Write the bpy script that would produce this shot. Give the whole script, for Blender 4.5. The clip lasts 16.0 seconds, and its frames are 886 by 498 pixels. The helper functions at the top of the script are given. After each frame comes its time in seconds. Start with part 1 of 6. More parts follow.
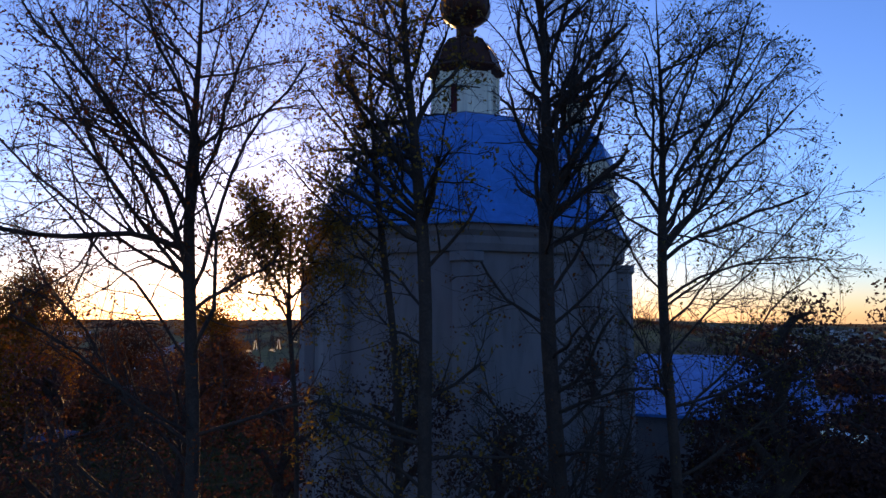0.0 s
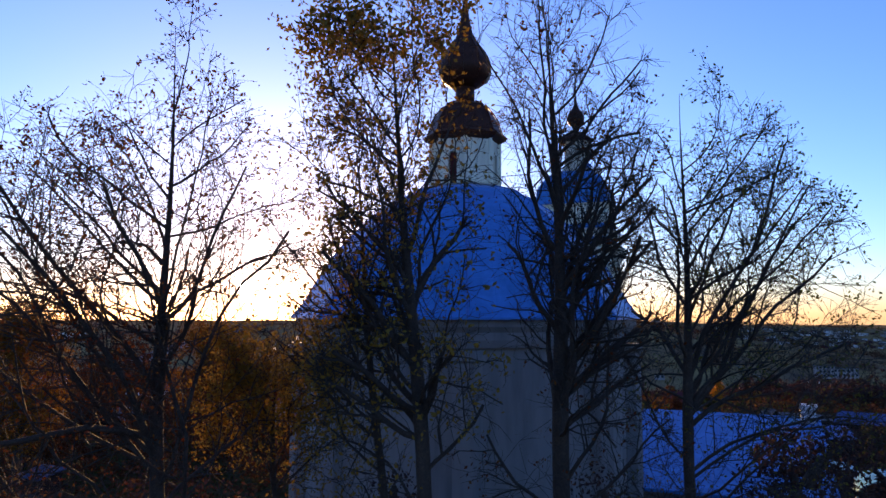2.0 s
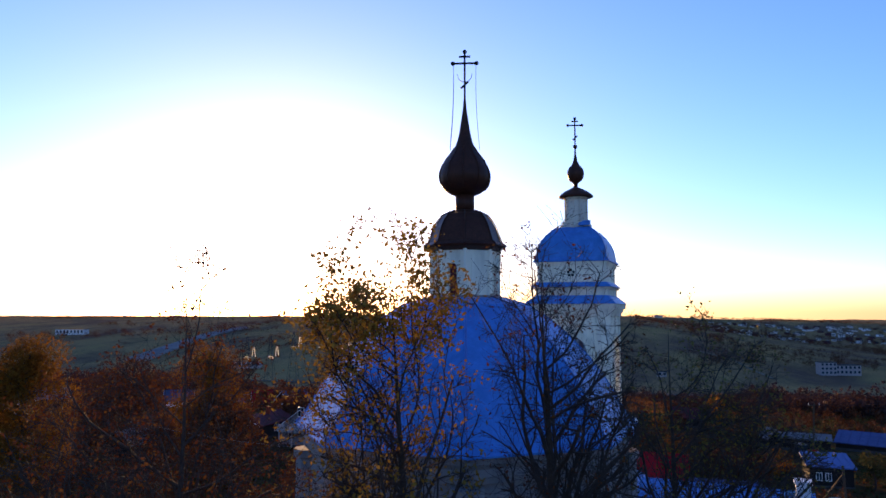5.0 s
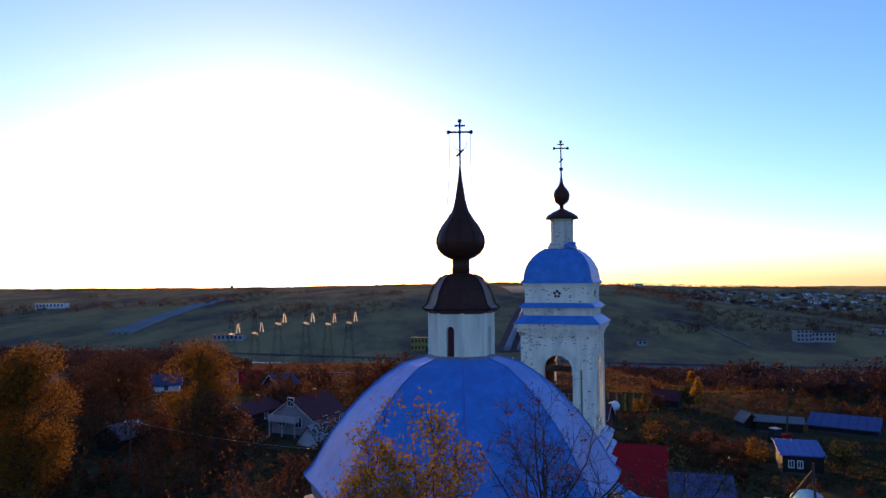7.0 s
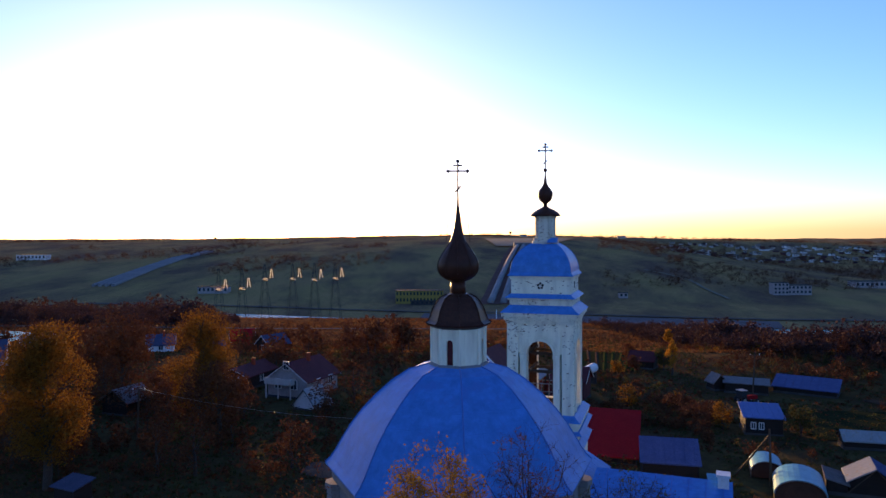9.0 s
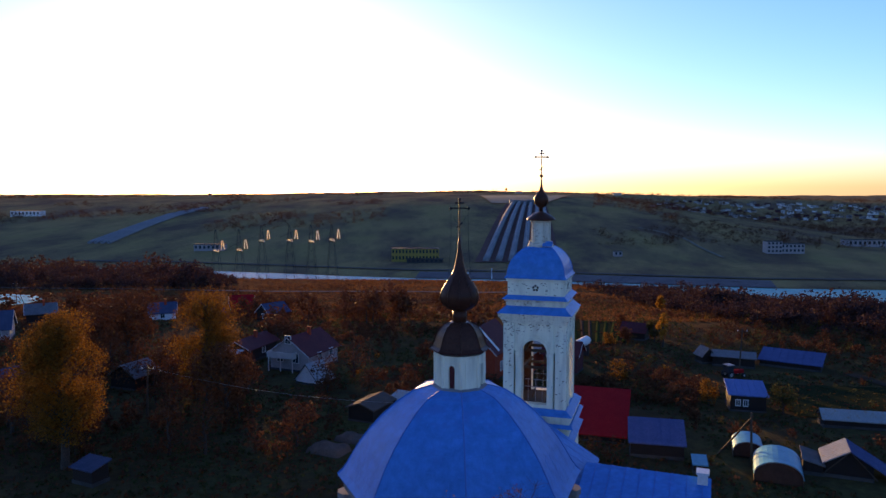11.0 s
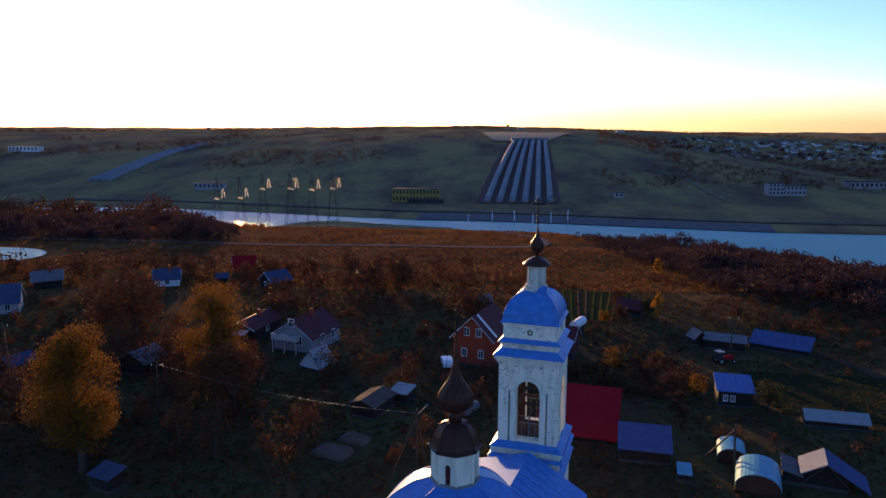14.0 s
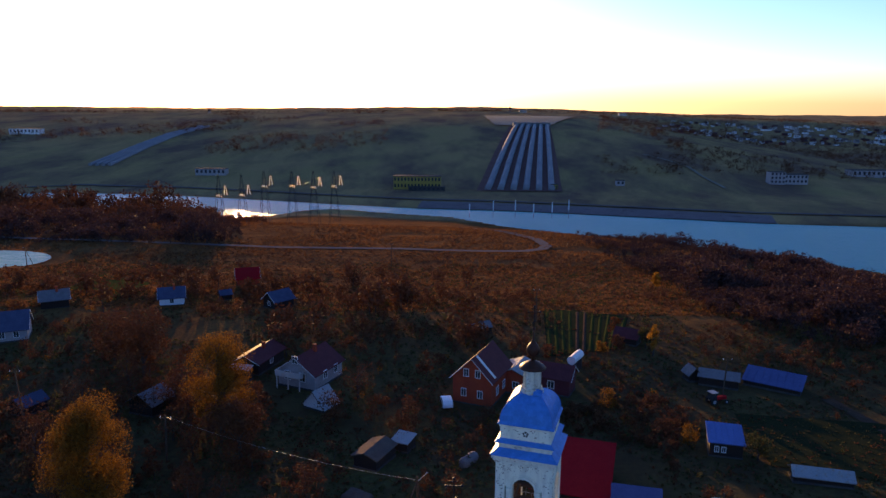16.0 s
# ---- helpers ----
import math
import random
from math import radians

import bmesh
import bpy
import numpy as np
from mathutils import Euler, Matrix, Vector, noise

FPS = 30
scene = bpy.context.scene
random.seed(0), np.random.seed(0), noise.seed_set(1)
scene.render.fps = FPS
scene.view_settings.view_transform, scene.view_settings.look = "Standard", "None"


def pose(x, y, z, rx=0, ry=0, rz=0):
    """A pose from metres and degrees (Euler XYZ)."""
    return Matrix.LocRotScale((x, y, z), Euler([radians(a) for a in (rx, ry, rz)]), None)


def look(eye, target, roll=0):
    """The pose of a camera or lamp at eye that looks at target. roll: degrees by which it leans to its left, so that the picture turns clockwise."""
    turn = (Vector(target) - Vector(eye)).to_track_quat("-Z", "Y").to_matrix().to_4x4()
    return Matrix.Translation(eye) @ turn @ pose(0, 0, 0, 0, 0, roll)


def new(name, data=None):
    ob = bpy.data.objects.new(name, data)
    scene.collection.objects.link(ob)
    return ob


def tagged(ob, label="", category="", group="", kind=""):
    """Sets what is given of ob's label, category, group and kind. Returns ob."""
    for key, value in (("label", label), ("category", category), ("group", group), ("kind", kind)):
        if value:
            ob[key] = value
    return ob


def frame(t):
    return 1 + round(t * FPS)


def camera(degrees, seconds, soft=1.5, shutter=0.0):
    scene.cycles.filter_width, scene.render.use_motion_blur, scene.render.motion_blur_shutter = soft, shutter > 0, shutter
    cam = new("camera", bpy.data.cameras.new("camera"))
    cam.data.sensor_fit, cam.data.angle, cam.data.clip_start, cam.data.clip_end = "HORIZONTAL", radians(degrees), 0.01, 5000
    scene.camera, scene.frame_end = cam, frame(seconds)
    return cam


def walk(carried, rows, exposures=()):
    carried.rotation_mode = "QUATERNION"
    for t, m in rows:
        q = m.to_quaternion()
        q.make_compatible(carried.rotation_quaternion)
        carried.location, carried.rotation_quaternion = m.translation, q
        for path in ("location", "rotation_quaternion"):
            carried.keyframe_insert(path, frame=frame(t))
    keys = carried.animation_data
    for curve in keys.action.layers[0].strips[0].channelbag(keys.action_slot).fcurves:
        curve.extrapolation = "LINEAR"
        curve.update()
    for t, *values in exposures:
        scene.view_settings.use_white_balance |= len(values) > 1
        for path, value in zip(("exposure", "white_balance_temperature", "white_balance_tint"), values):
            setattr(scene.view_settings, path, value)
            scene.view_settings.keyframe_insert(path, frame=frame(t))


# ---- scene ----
cam = camera(63.85, 16.0)
EXPOSURES = [(0, 1.75, 6750, 33), (2, 2.05, 6750, 33), (4, 2.15, 6750, 33), (7, 2.12, 6750, 33), (16, 2.05, 6750, 33)]
PATH = [
    (0, (0.944, -24.688, 14.866), (0.248, -14.758, 15.819), 0.11),
    (0.5, (0.887, -24.236, 15.633), (0.211, -14.304, 16.583), 0.12),
    (1, (0.844, -23.881, 16.329), (0.185, -13.948, 17.278), 0.13),
    (1.5, (0.813, -23.678, 16.924), (0.165, -13.744, 17.875), 0.13),
    (2, (0.798, -23.690, 17.483), (0.152, -13.757, 18.439), 0.13),
    (2.5, (0.818, -23.942, 17.953), (0.164, -14.010, 18.909), 0.12),
    (3, (0.876, -24.339, 18.427), (0.205, -14.407, 19.369), 0.11),
    (3.5, (0.996, -24.554, 19.064), (0.310, -14.619, 19.975), 0.10),
    (4, (1.040, -24.560, 19.834), (0.349, -14.625, 20.740), 0.10),
    (4.5, (0.994, -24.508, 20.507), (0.300, -14.573, 21.417), 0.11),
    (7, (0.484, -26.323, 24.475), (0.052, -16.342, 24.928), -0.41),
    (7.5, (0.388, -27.355, 25.177), (0.013, -17.367, 25.490), -0.36),
    (8, (0.265, -28.474, 25.918), (-0.054, -18.480, 26.070), -0.31),
    (8.5, (0.152, -29.589, 26.674), (-0.113, -19.592, 26.642), -0.28),
    (9, (0.004, -30.727, 27.392), (-0.209, -20.732, 27.158), -0.27),
    (11.5, (-0.274, -32.963, 31.969), (-0.421, -23.011, 30.994), -0.11),
    (12, (-0.271, -32.974, 33.003), (-0.419, -23.035, 31.912), -0.05),
    (12.5, (-0.226, -33.027, 34.215), (-0.378, -23.104, 32.984), 0.02),
    (13, (-0.166, -33.161, 35.733), (-0.320, -23.263, 34.316), 0.08),
    (13.5, (-0.082, -33.334, 37.448), (-0.241, -23.468, 35.827), 0.12),
    (14, (-0.112, -33.507, 39.493), (-0.270, -23.666, 37.726), 0.19),
    (14.5, (-0.098, -33.510, 41.616), (-0.258, -23.673, 39.826), 0.28),
    (15, (-0.082, -33.615, 44.065), (-0.246, -23.796, 42.181), 0.29),
    (15.5, (-0.079, -33.787, 46.700), (-0.250, -23.982, 44.740), 0.32),
    (16, (-0.078, -33.885, 49.747), (-0.249, -24.097, 47.707), 0.44),
]
walk(cam, [(t, look(eye, target, roll)) for t, eye, target, roll in PATH], EXPOSURES)

# ---------------------------------------------------------------- light
SUN_AZ, SUN_EL = -16.3, 3.0
world = bpy.data.worlds.new("evening_sky")
scene.world = world
world.use_nodes = True
wt = world.node_tree
sky = wt.nodes.new("ShaderNodeTexSky")
sky.sky_type, sky.sun_disc = 'NISHITA', False
sky.sun_elevation, sky.sun_rotation = radians(SUN_EL), radians(SUN_AZ)
sky.air_density, sky.dust_density, sky.ozone_density = 0.85, 0.4, 4.0
tone = wt.nodes.new("ShaderNodeMix")
tone.data_type, tone.blend_type = 'RGBA', 'MULTIPLY'
tone.inputs[0].default_value = 1.0
tone.inputs[7].default_value = (1.07, 0.985, 1.03, 1)
wt.links.new(sky.outputs[0], tone.inputs[6])
wt.links.new(tone.outputs[2], wt.nodes["Background"].inputs[0])
wt.nodes["Background"].inputs[1].default_value = 0.15
sun = new("sun", bpy.data.lights.new("sun", 'SUN'))
sun.data.energy, sun.data.angle, sun.data.color = 2.4, 0.009, (1.0, 0.64, 0.21)
sun.matrix_world = look((0, 0, 0), (-math.sin(radians(SUN_AZ)), -math.cos(radians(SUN_AZ)), -math.tan(radians(SUN_EL))))

# ---------------------------------------------------------------- materials
def nodes_of(name):
    m = bpy.data.materials.new(name)
    m.use_nodes = True
    t = m.node_tree
    return m, t, t.nodes["Principled BSDF"]


def link(t, a, b):
    t.links.new(a, b)


def noise_node(t, scale, detail=4.0, stretch=None, rough=0.55):
    n = t.nodes.new("ShaderNodeTexNoise")
    n.inputs["Scale"].default_value, n.inputs["Detail"].default_value, n.inputs["Roughness"].default_value = scale, detail, rough
    c = t.nodes.new("ShaderNodeTexCoord")
    if stretch:
        mp = t.nodes.new("ShaderNodeMapping")
        mp.inputs["Scale"].default_value = stretch
        link(t, c.outputs["Object"], mp.inputs[0])
        link(t, mp.outputs[0], n.inputs["Vector"])
    else:
        link(t, c.outputs["Object"], n.inputs["Vector"])
    return n.outputs["Fac"]


def ramp(t, fac, a, b):
    r = t.nodes.new("ShaderNodeMapRange")
    r.inputs[1].default_value, r.inputs[2].default_value = a, b
    link(t, fac, r.inputs[0])
    return r.outputs[0]


def mix(t, fac, a, b):
    m = t.nodes.new("ShaderNodeMix")
    m.data_type = 'RGBA'
    if isinstance(fac, float):
        m.inputs[0].default_value = fac
    else:
        link(t, fac, m.inputs[0])
    for s, v in ((6, a), (7, b)):
        if isinstance(v, tuple):
            m.inputs[s].default_value = (*v, 1)
        else:
            link(t, v, m.inputs[s])
    return m.outputs[2]


def bump(t, p, height, strength, dist=0.02):
    b = t.nodes.new("ShaderNodeBump")
    b.inputs["Strength"].default_value, b.inputs["Distance"].default_value = strength, dist
    link(t, height, b.inputs["Height"])
    link(t, b.outputs[0], p.inputs["Normal"])


def plain(name, c1, c2, scale=1.0, rough=0.8, metal=0.0, grain=8.0, bumpy=0.3, dirt=None, dist=0.02, stretch=None, spec=0.25):
    """Two colours in large patches, fine grain on top, optional dirt colour."""
    m, t, p = nodes_of(name)
    big = ramp(t, noise_node(t, scale, 5.0, stretch), 0.35, 0.65)
    fine = noise_node(t, scale * grain, 6.0, stretch, 0.65)
    col = mix(t, big, c1, c2)
    col = mix(t, ramp(t, fine, 0.3, 0.8), col, tuple(0.6 * a for a in c1))
    if dirt:
        col = mix(t, ramp(t, noise_node(t, scale * 2.7, 8.0, None, 0.7), 0.56, 0.66), col, dirt)
    link(t, col, p.inputs["Base Color"])
    p.inputs["Roughness"].default_value, p.inputs["Metallic"].default_value = rough, metal
    p.inputs["Specular IOR Level"].default_value = spec
    bump(t, p, fine, bumpy, dist)
    return m


def tinted(name, c1, c2, c3, rough=0.9, per_island=True, spec=0.04, through_light=0.0):
    """Leaf colours that differ from leaf to leaf."""
    m, t, p = nodes_of(name)
    if per_island:
        g = t.nodes.new("ShaderNodeNewGeometry").outputs["Random Per Island"]
    else:
        g = t.nodes.new("ShaderNodeObjectInfo").outputs["Random"]
    col = mix(t, ramp(t, g, 0.0, 0.6), c1, c2)
    col = mix(t, ramp(t, g, 0.55, 1.0), col, c3)
    link(t, col, p.inputs["Base Color"])
    p.inputs["Roughness"].default_value = rough
    p.inputs["Specular IOR Level"].default_value = spec
    if through_light:
        tr = t.nodes.new("ShaderNodeBsdfTranslucent")
        link(t, col, tr.inputs[0])
        mx = t.nodes.new("ShaderNodeMixShader")
        mx.inputs[0].default_value = through_light
        link(t, p.outputs[0], mx.inputs[1])
        link(t, tr.outputs[0], mx.inputs[2])
        link(t, mx.outputs[0], t.nodes["Material Output"].inputs[0])
    return m


def peeling(name, plaster, brick, lo, hi, rough=0.9):
    """Whitewashed plaster that has come off the brick in flat, ragged patches."""
    m, t, p = nodes_of(name)
    big = noise_node(t, 0.5, 3.0)
    flake = noise_node(t, 3.6, 9.0, (1.0, 1.0, 2.2), 0.75)
    add = t.nodes.new("ShaderNodeMath")
    add.operation = 'MULTIPLY_ADD'
    add.inputs[1].default_value = 0.35
    link(t, big, add.inputs[0])
    link(t, flake, add.inputs[2])
    off = ramp(t, add.outputs[0], lo, hi)
    grime = ramp(t, noise_node(t, 0.9, 6.0, (2.5, 2.5, 0.5)), 0.45, 0.8)
    wash = mix(t, grime, plaster, tuple(0.62 * a for a in plaster))
    bt = t.nodes.new("ShaderNodeTexBrick")
    c = t.nodes.new("ShaderNodeTexCoord")
    mp = t.nodes.new("ShaderNodeMapping")
    mp.inputs["Rotation"].default_value = (radians(90), 0, 0)
    link(t, c.outputs["Object"], mp.inputs[0])
    link(t, mp.outputs[0], bt.inputs["Vector"])
    bt.inputs["Scale"].default_value = 1.0
    bt.inputs["Brick Width"].default_value, bt.inputs["Row Height"].default_value = 0.27, 0.08
    bt.inputs["Mortar Size"].default_value = 0.008
    bt.inputs["Color1"].default_value = (*brick, 1)
    bt.inputs["Color2"].default_value = (brick[0] * 0.6, brick[1] * 0.55, brick[2] * 0.5, 1)
    bt.inputs["Mortar"].default_value = (0.2, 0.18, 0.16, 1)
    col = mix(t, off, wash, bt.outputs["Color"])
    link(t, col, p.inputs["Base Color"])
    p.inputs["Roughness"].default_value = rough
    inv = t.nodes.new("ShaderNodeMath")
    inv.operation = 'SUBTRACT'
    inv.inputs[0].default_value = 1.0
    link(t, off, inv.inputs[1])
    bump(t, p, inv.outputs[0], 0.6, 0.03)
    return m


M_WALL = peeling("whitewashed_plaster", (0.74, 0.72, 0.56), (0.2, 0.12, 0.09), 0.81, 0.87)
# Same peeling plaster, with the shade of the unlit church walls in its colour.
M_WALL2 = peeling("worn_shaded_plaster", (0.19, 0.185, 0.185), (0.08, 0.045, 0.035), 0.82, 0.88)
M_RAW = peeling("bare_brick", (0.68, 0.66, 0.53), (0.17, 0.1, 0.07), 0.755, 0.81)
M_CRUMBLE = peeling("crumbling_brick", (0.6, 0.57, 0.46), (0.15, 0.09, 0.065), 0.7, 0.78)
# Bare brick of the wall patches; also stands in for shade inside openings.
M_INBRICK = plain("bare_and_shaded_brick", (0.07, 0.035, 0.025), (0.1, 0.05, 0.035), 2.0, 0.95, spec=0.05)
M_BLUE = plain("blue_sheet_metal", (0.02, 0.21, 0.54), (0.03, 0.24, 0.6), 0.35, 0.42, 0.0, 6.0, 0.05, (0.03, 0.16, 0.42), spec=0.12)
M_BLUE2 = plain("blue_seam", (0.03, 0.165, 0.46), (0.045, 0.19, 0.5), 2.0, 0.45)
M_DARK = plain("dark_brown_sheet", (0.062, 0.022, 0.014), (0.09, 0.033, 0.02), 2.0, 0.42, 0.0, 6.0, 0.15, spec=0.12)
M_IRON = plain("black_iron", (0.02, 0.02, 0.022), (0.035, 0.03, 0.03), 8.0, 0.5, 0.6)
M_WOOD = plain("grey_timber", (0.07, 0.045, 0.03), (0.1, 0.065, 0.04), 1.5, 0.85, 0, 12.0, 0.5)
M_BLACK = plain("dark_inside", (0.02, 0.018, 0.018), (0.03, 0.026, 0.024), 1.0, 0.95)
M_BARK = plain("bark", (0.05, 0.035, 0.028), (0.085, 0.06, 0.045), 5.0, 0.95, 0, 6.0, 0.8)
M_LEAF_RED = tinted("russet_leaf", (0.1, 0.026, 0.012), (0.14, 0.045, 0.015), (0.17, 0.075, 0.02), through_light=0.15)
M_LEAF_OLIVE = tinted("russet_olive_leaf", (0.21, 0.11, 0.02), (0.26, 0.15, 0.028), (0.17, 0.12, 0.03), through_light=0.2)
M_LEAF_GREEN = tinted("faded_green_leaf", (0.09, 0.09, 0.03), (0.15, 0.13, 0.03), (0.2, 0.11, 0.03), through_light=0.6)
M_LEAF_YEL = tinted("yellow_leaf", (0.15, 0.062, 0.01), (0.2, 0.09, 0.014), (0.09, 0.042, 0.01), through_light=0.3)
M_LEAF_GOLD = tinted("golden_leaf", (0.26, 0.12, 0.014), (0.32, 0.15, 0.02), (0.2, 0.085, 0.014), through_light=0.4)
M_BUSH = tinted("autumn_thicket", (0.082, 0.031, 0.016), (0.096, 0.037, 0.018), (0.12, 0.049, 0.02), through_light=0.12)
M_STRAW = tinted("dry_meadow_straw", (0.15, 0.06, 0.022), (0.2, 0.085, 0.03), (0.11, 0.05, 0.02), through_light=0.25)
M_BUSH_G = tinted("green_thicket", (0.035, 0.042, 0.015), (0.055, 0.055, 0.018), (0.08, 0.048, 0.018), through_light=0.2)
M_BRUSH = tinted("leafless_wood", (0.046, 0.025, 0.025), (0.062, 0.032, 0.028), (0.095, 0.043, 0.026), through_light=0.12)
M_WATER, _t, _p = nodes_of("sky_tinted_water")
# Almost no specular: the reflected sky is painted in as this teal.
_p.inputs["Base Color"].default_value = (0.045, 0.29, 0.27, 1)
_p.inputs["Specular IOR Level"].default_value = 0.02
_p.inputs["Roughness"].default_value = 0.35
bump(_t, _p, noise_node(_t, 0.12, 7.0, (1.0, 2.2, 1.0)), 1.0, 1.2)
M_GLASS, _t, _p = nodes_of("window_glass")
_p.inputs["Base Color"].default_value = (0.03, 0.035, 0.04, 1)
_p.inputs["Roughness"].default_value = 0.06
M_REDBRICK = plain("red_brick_wall", (0.34, 0.05, 0.025), (0.4, 0.07, 0.03), 0.6, 0.9, 0, 10.0, 0.4, spec=0.1)
M_GREYWALL = plain("pale_block_wall", (0.36, 0.32, 0.31), (0.3, 0.26, 0.25), 0.6, 0.9)
M_TIMBERWALL = plain("dark_log_wall", (0.024, 0.015, 0.012), (0.034, 0.02, 0.015), 0.8, 0.9, 0, 8.0, 0.5, None, 0.03, (1, 1, 6))
M_ROOF_BROWN = plain("maroon_metal_roof", (0.11, 0.026, 0.03), (0.14, 0.034, 0.036), 0.7, 0.7, spec=0.08)
M_ROOF_RED = plain("red_metal_roof", (0.36, 0.012, 0.016), (0.42, 0.016, 0.018), 0.6, 0.9, spec=0.03)
M_ROOF_BLUE = plain("blue_metal_roof", (0.06, 0.13, 0.33), (0.08, 0.16, 0.38), 0.8, 0.6, spec=0.15)
M_ROOF_DULL = plain("dull_blue_roof", (0.05, 0.065, 0.11), (0.07, 0.085, 0.14), 0.8, 0.75, spec=0.08)
M_ROOF_DULL2 = plain("blue_grey_metal_roof", (0.065, 0.09, 0.2), (0.085, 0.115, 0.24), 0.8, 0.7, 0, 8.0, 0.2, (0.05, 0.065, 0.14), spec=0.06)
M_ROOF_SLATE = plain("grey_slate_roof", (0.13, 0.12, 0.13), (0.18, 0.17, 0.17), 0.9, 0.9, 0, 8.0, 0.4, (0.1, 0.1, 0.07))
M_ROOF_TIN = plain("tin_roof", (0.24, 0.26, 0.27), (0.3, 0.31, 0.31), 0.8, 0.6, 0.0, 8.0, 0.2, (0.25, 0.16, 0.1))
M_ROOF_RUST = plain("old_felt_roof", (0.1, 0.075, 0.065), (0.14, 0.105, 0.085), 0.8, 1.0, spec=0.02)
M_FILM = plain("pale_greenhouse_film", (0.07, 0.28, 0.38), (0.1, 0.32, 0.42), 0.3, 0.4, 0, 6.0, 0.05, spec=0.06)
M_PALE = plain("white_paint", (0.75, 0.75, 0.73), (0.66, 0.66, 0.64), 1.0, 0.6)
M_TOWN = plain("pale_render", (0.55, 0.5, 0.45), (0.45, 0.4, 0.36), 0.1, 0.9)
M_YELLOWWALL = plain("yellow_render", (0.34, 0.23, 0.05), (0.38, 0.26, 0.06), 0.1, 0.85)
M_CONCRETE = plain("concrete", (0.06, 0.056, 0.052), (0.09, 0.082, 0.075), 0.05, 0.95, 0, 12.0, 0.3, spec=0.03)
M_PIPE = plain("pipe_concrete", (0.21, 0.21, 0.21), (0.29, 0.285, 0.28), 0.04, 0.85, 0, 14.0, 0.3, spec=0.06)
M_APRON = plain("weathered_slope", (0.2, 0.18, 0.13), (0.25, 0.23, 0.17), 0.02, 0.95, spec=0.03)
M_BED = plain("red_brown_earth", (0.18, 0.09, 0.075), (0.23, 0.12, 0.1), 0.05, 1.0, spec=0.0)
M_QUAY = plain("worn_concrete_bank", (0.17, 0.135, 0.13), (0.22, 0.175, 0.165), 0.04, 1.0, 0, 12.0, 0.3, (0.1, 0.075, 0.07), spec=0.0)
M_ROAD = plain("gravel_road", (0.13, 0.11, 0.1), (0.17, 0.145, 0.125), 0.2, 1.0, spec=0.0)
M_SOIL = plain("garden_soil", (0.06, 0.04, 0.028), (0.09, 0.06, 0.04), 0.5, 1.0, spec=0.0)
M_GRASS = plain("garden_grass", (0.024, 0.029, 0.013), (0.034, 0.034, 0.016), 0.4, 1.0, 0, 10.0, 0.6, spec=0.0)
M_GARDEN = plain("garden_green", (0.036, 0.047, 0.013), (0.052, 0.056, 0.02), 0.6, 1.0, 0, 10.0, 0.6, spec=0.0)
M_STEEL = plain("galvanised_steel", (0.3, 0.31, 0.32), (0.38, 0.38, 0.38), 2.0, 0.5, 0.6)
M_CAR = plain("white_car_paint", (0.75, 0.76, 0.78), (0.72, 0.73, 0.75), 1.0, 0.25)
M_INSUL = tinted("glass_insulator", (0.8, 0.74, 0.6), (0.75, 0.7, 0.6), (0.8, 0.75, 0.65), 0.3, False, 0.5, 0.8)
M_RUBBER = plain("black_rubber", (0.015, 0.015, 0.016), (0.025, 0.025, 0.025), 5.0, 0.9)


def ground_material():
    m, t, p = nodes_of("autumn_grass_far_haze")
    patch = ramp(t, noise_node(t, 0.012, 6.0), 0.38, 0.62)
    tuft = ramp(t, noise_node(t, 0.09, 8.0, None, 0.7), 0.35, 0.7)
    fine = noise_node(t, 1.1, 8.0, None, 0.75)
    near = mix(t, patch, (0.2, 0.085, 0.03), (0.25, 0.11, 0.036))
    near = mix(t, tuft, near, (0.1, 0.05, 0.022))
    # Beyond the river the grass is paler: distance haze put into its colour.
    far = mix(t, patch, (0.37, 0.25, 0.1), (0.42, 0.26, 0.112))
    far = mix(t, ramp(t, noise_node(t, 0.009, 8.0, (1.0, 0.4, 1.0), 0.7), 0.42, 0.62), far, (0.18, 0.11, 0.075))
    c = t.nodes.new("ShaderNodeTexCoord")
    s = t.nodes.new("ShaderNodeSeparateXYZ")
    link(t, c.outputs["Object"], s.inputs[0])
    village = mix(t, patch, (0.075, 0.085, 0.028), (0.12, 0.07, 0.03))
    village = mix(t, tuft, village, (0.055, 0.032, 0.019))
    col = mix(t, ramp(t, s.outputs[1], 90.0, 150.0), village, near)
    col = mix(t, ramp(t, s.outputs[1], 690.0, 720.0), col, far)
    col = mix(t, ramp(t, fine, 0.4, 0.75), col, (0.045, 0.03, 0.018))
    link(t, col, p.inputs["Base Color"])
    p.inputs["Roughness"].default_value = 1.0
    p.inputs["Specular IOR Level"].default_value = 0.0
    bump(t, p, fine, 0.8, 0.3)
    return m


M_GROUND = ground_material()

# ---------------------------------------------------------------- building helpers
def mesh_of(name, bm, material, smooth=False):
    me = bpy.data.meshes.new(name)
    bm.normal_update()
    bm.to_mesh(me)
    bm.free()
    me.materials.append(material)
    if smooth:
        me.polygons.foreach_set("use_smooth", [True] * len(me.polygons))
    return me


def part(name, bm, material, parent=None, label="", smooth=False):
    o = new(name, mesh_of(name, bm, material, smooth))
    if parent:
        o.parent = parent
    if label:
        o["label"] = label
    return o


def share(name, mesh, parent, m=None):
    o = new(name, mesh)
    o.parent = parent
    if m:
        o.matrix_basis = m
    return o


def thing(name, m, label, category, group=""):
    o = new(name)
    o.empty_display_size = 0.5
    o.matrix_basis = m
    return tagged(o, label, category, group)


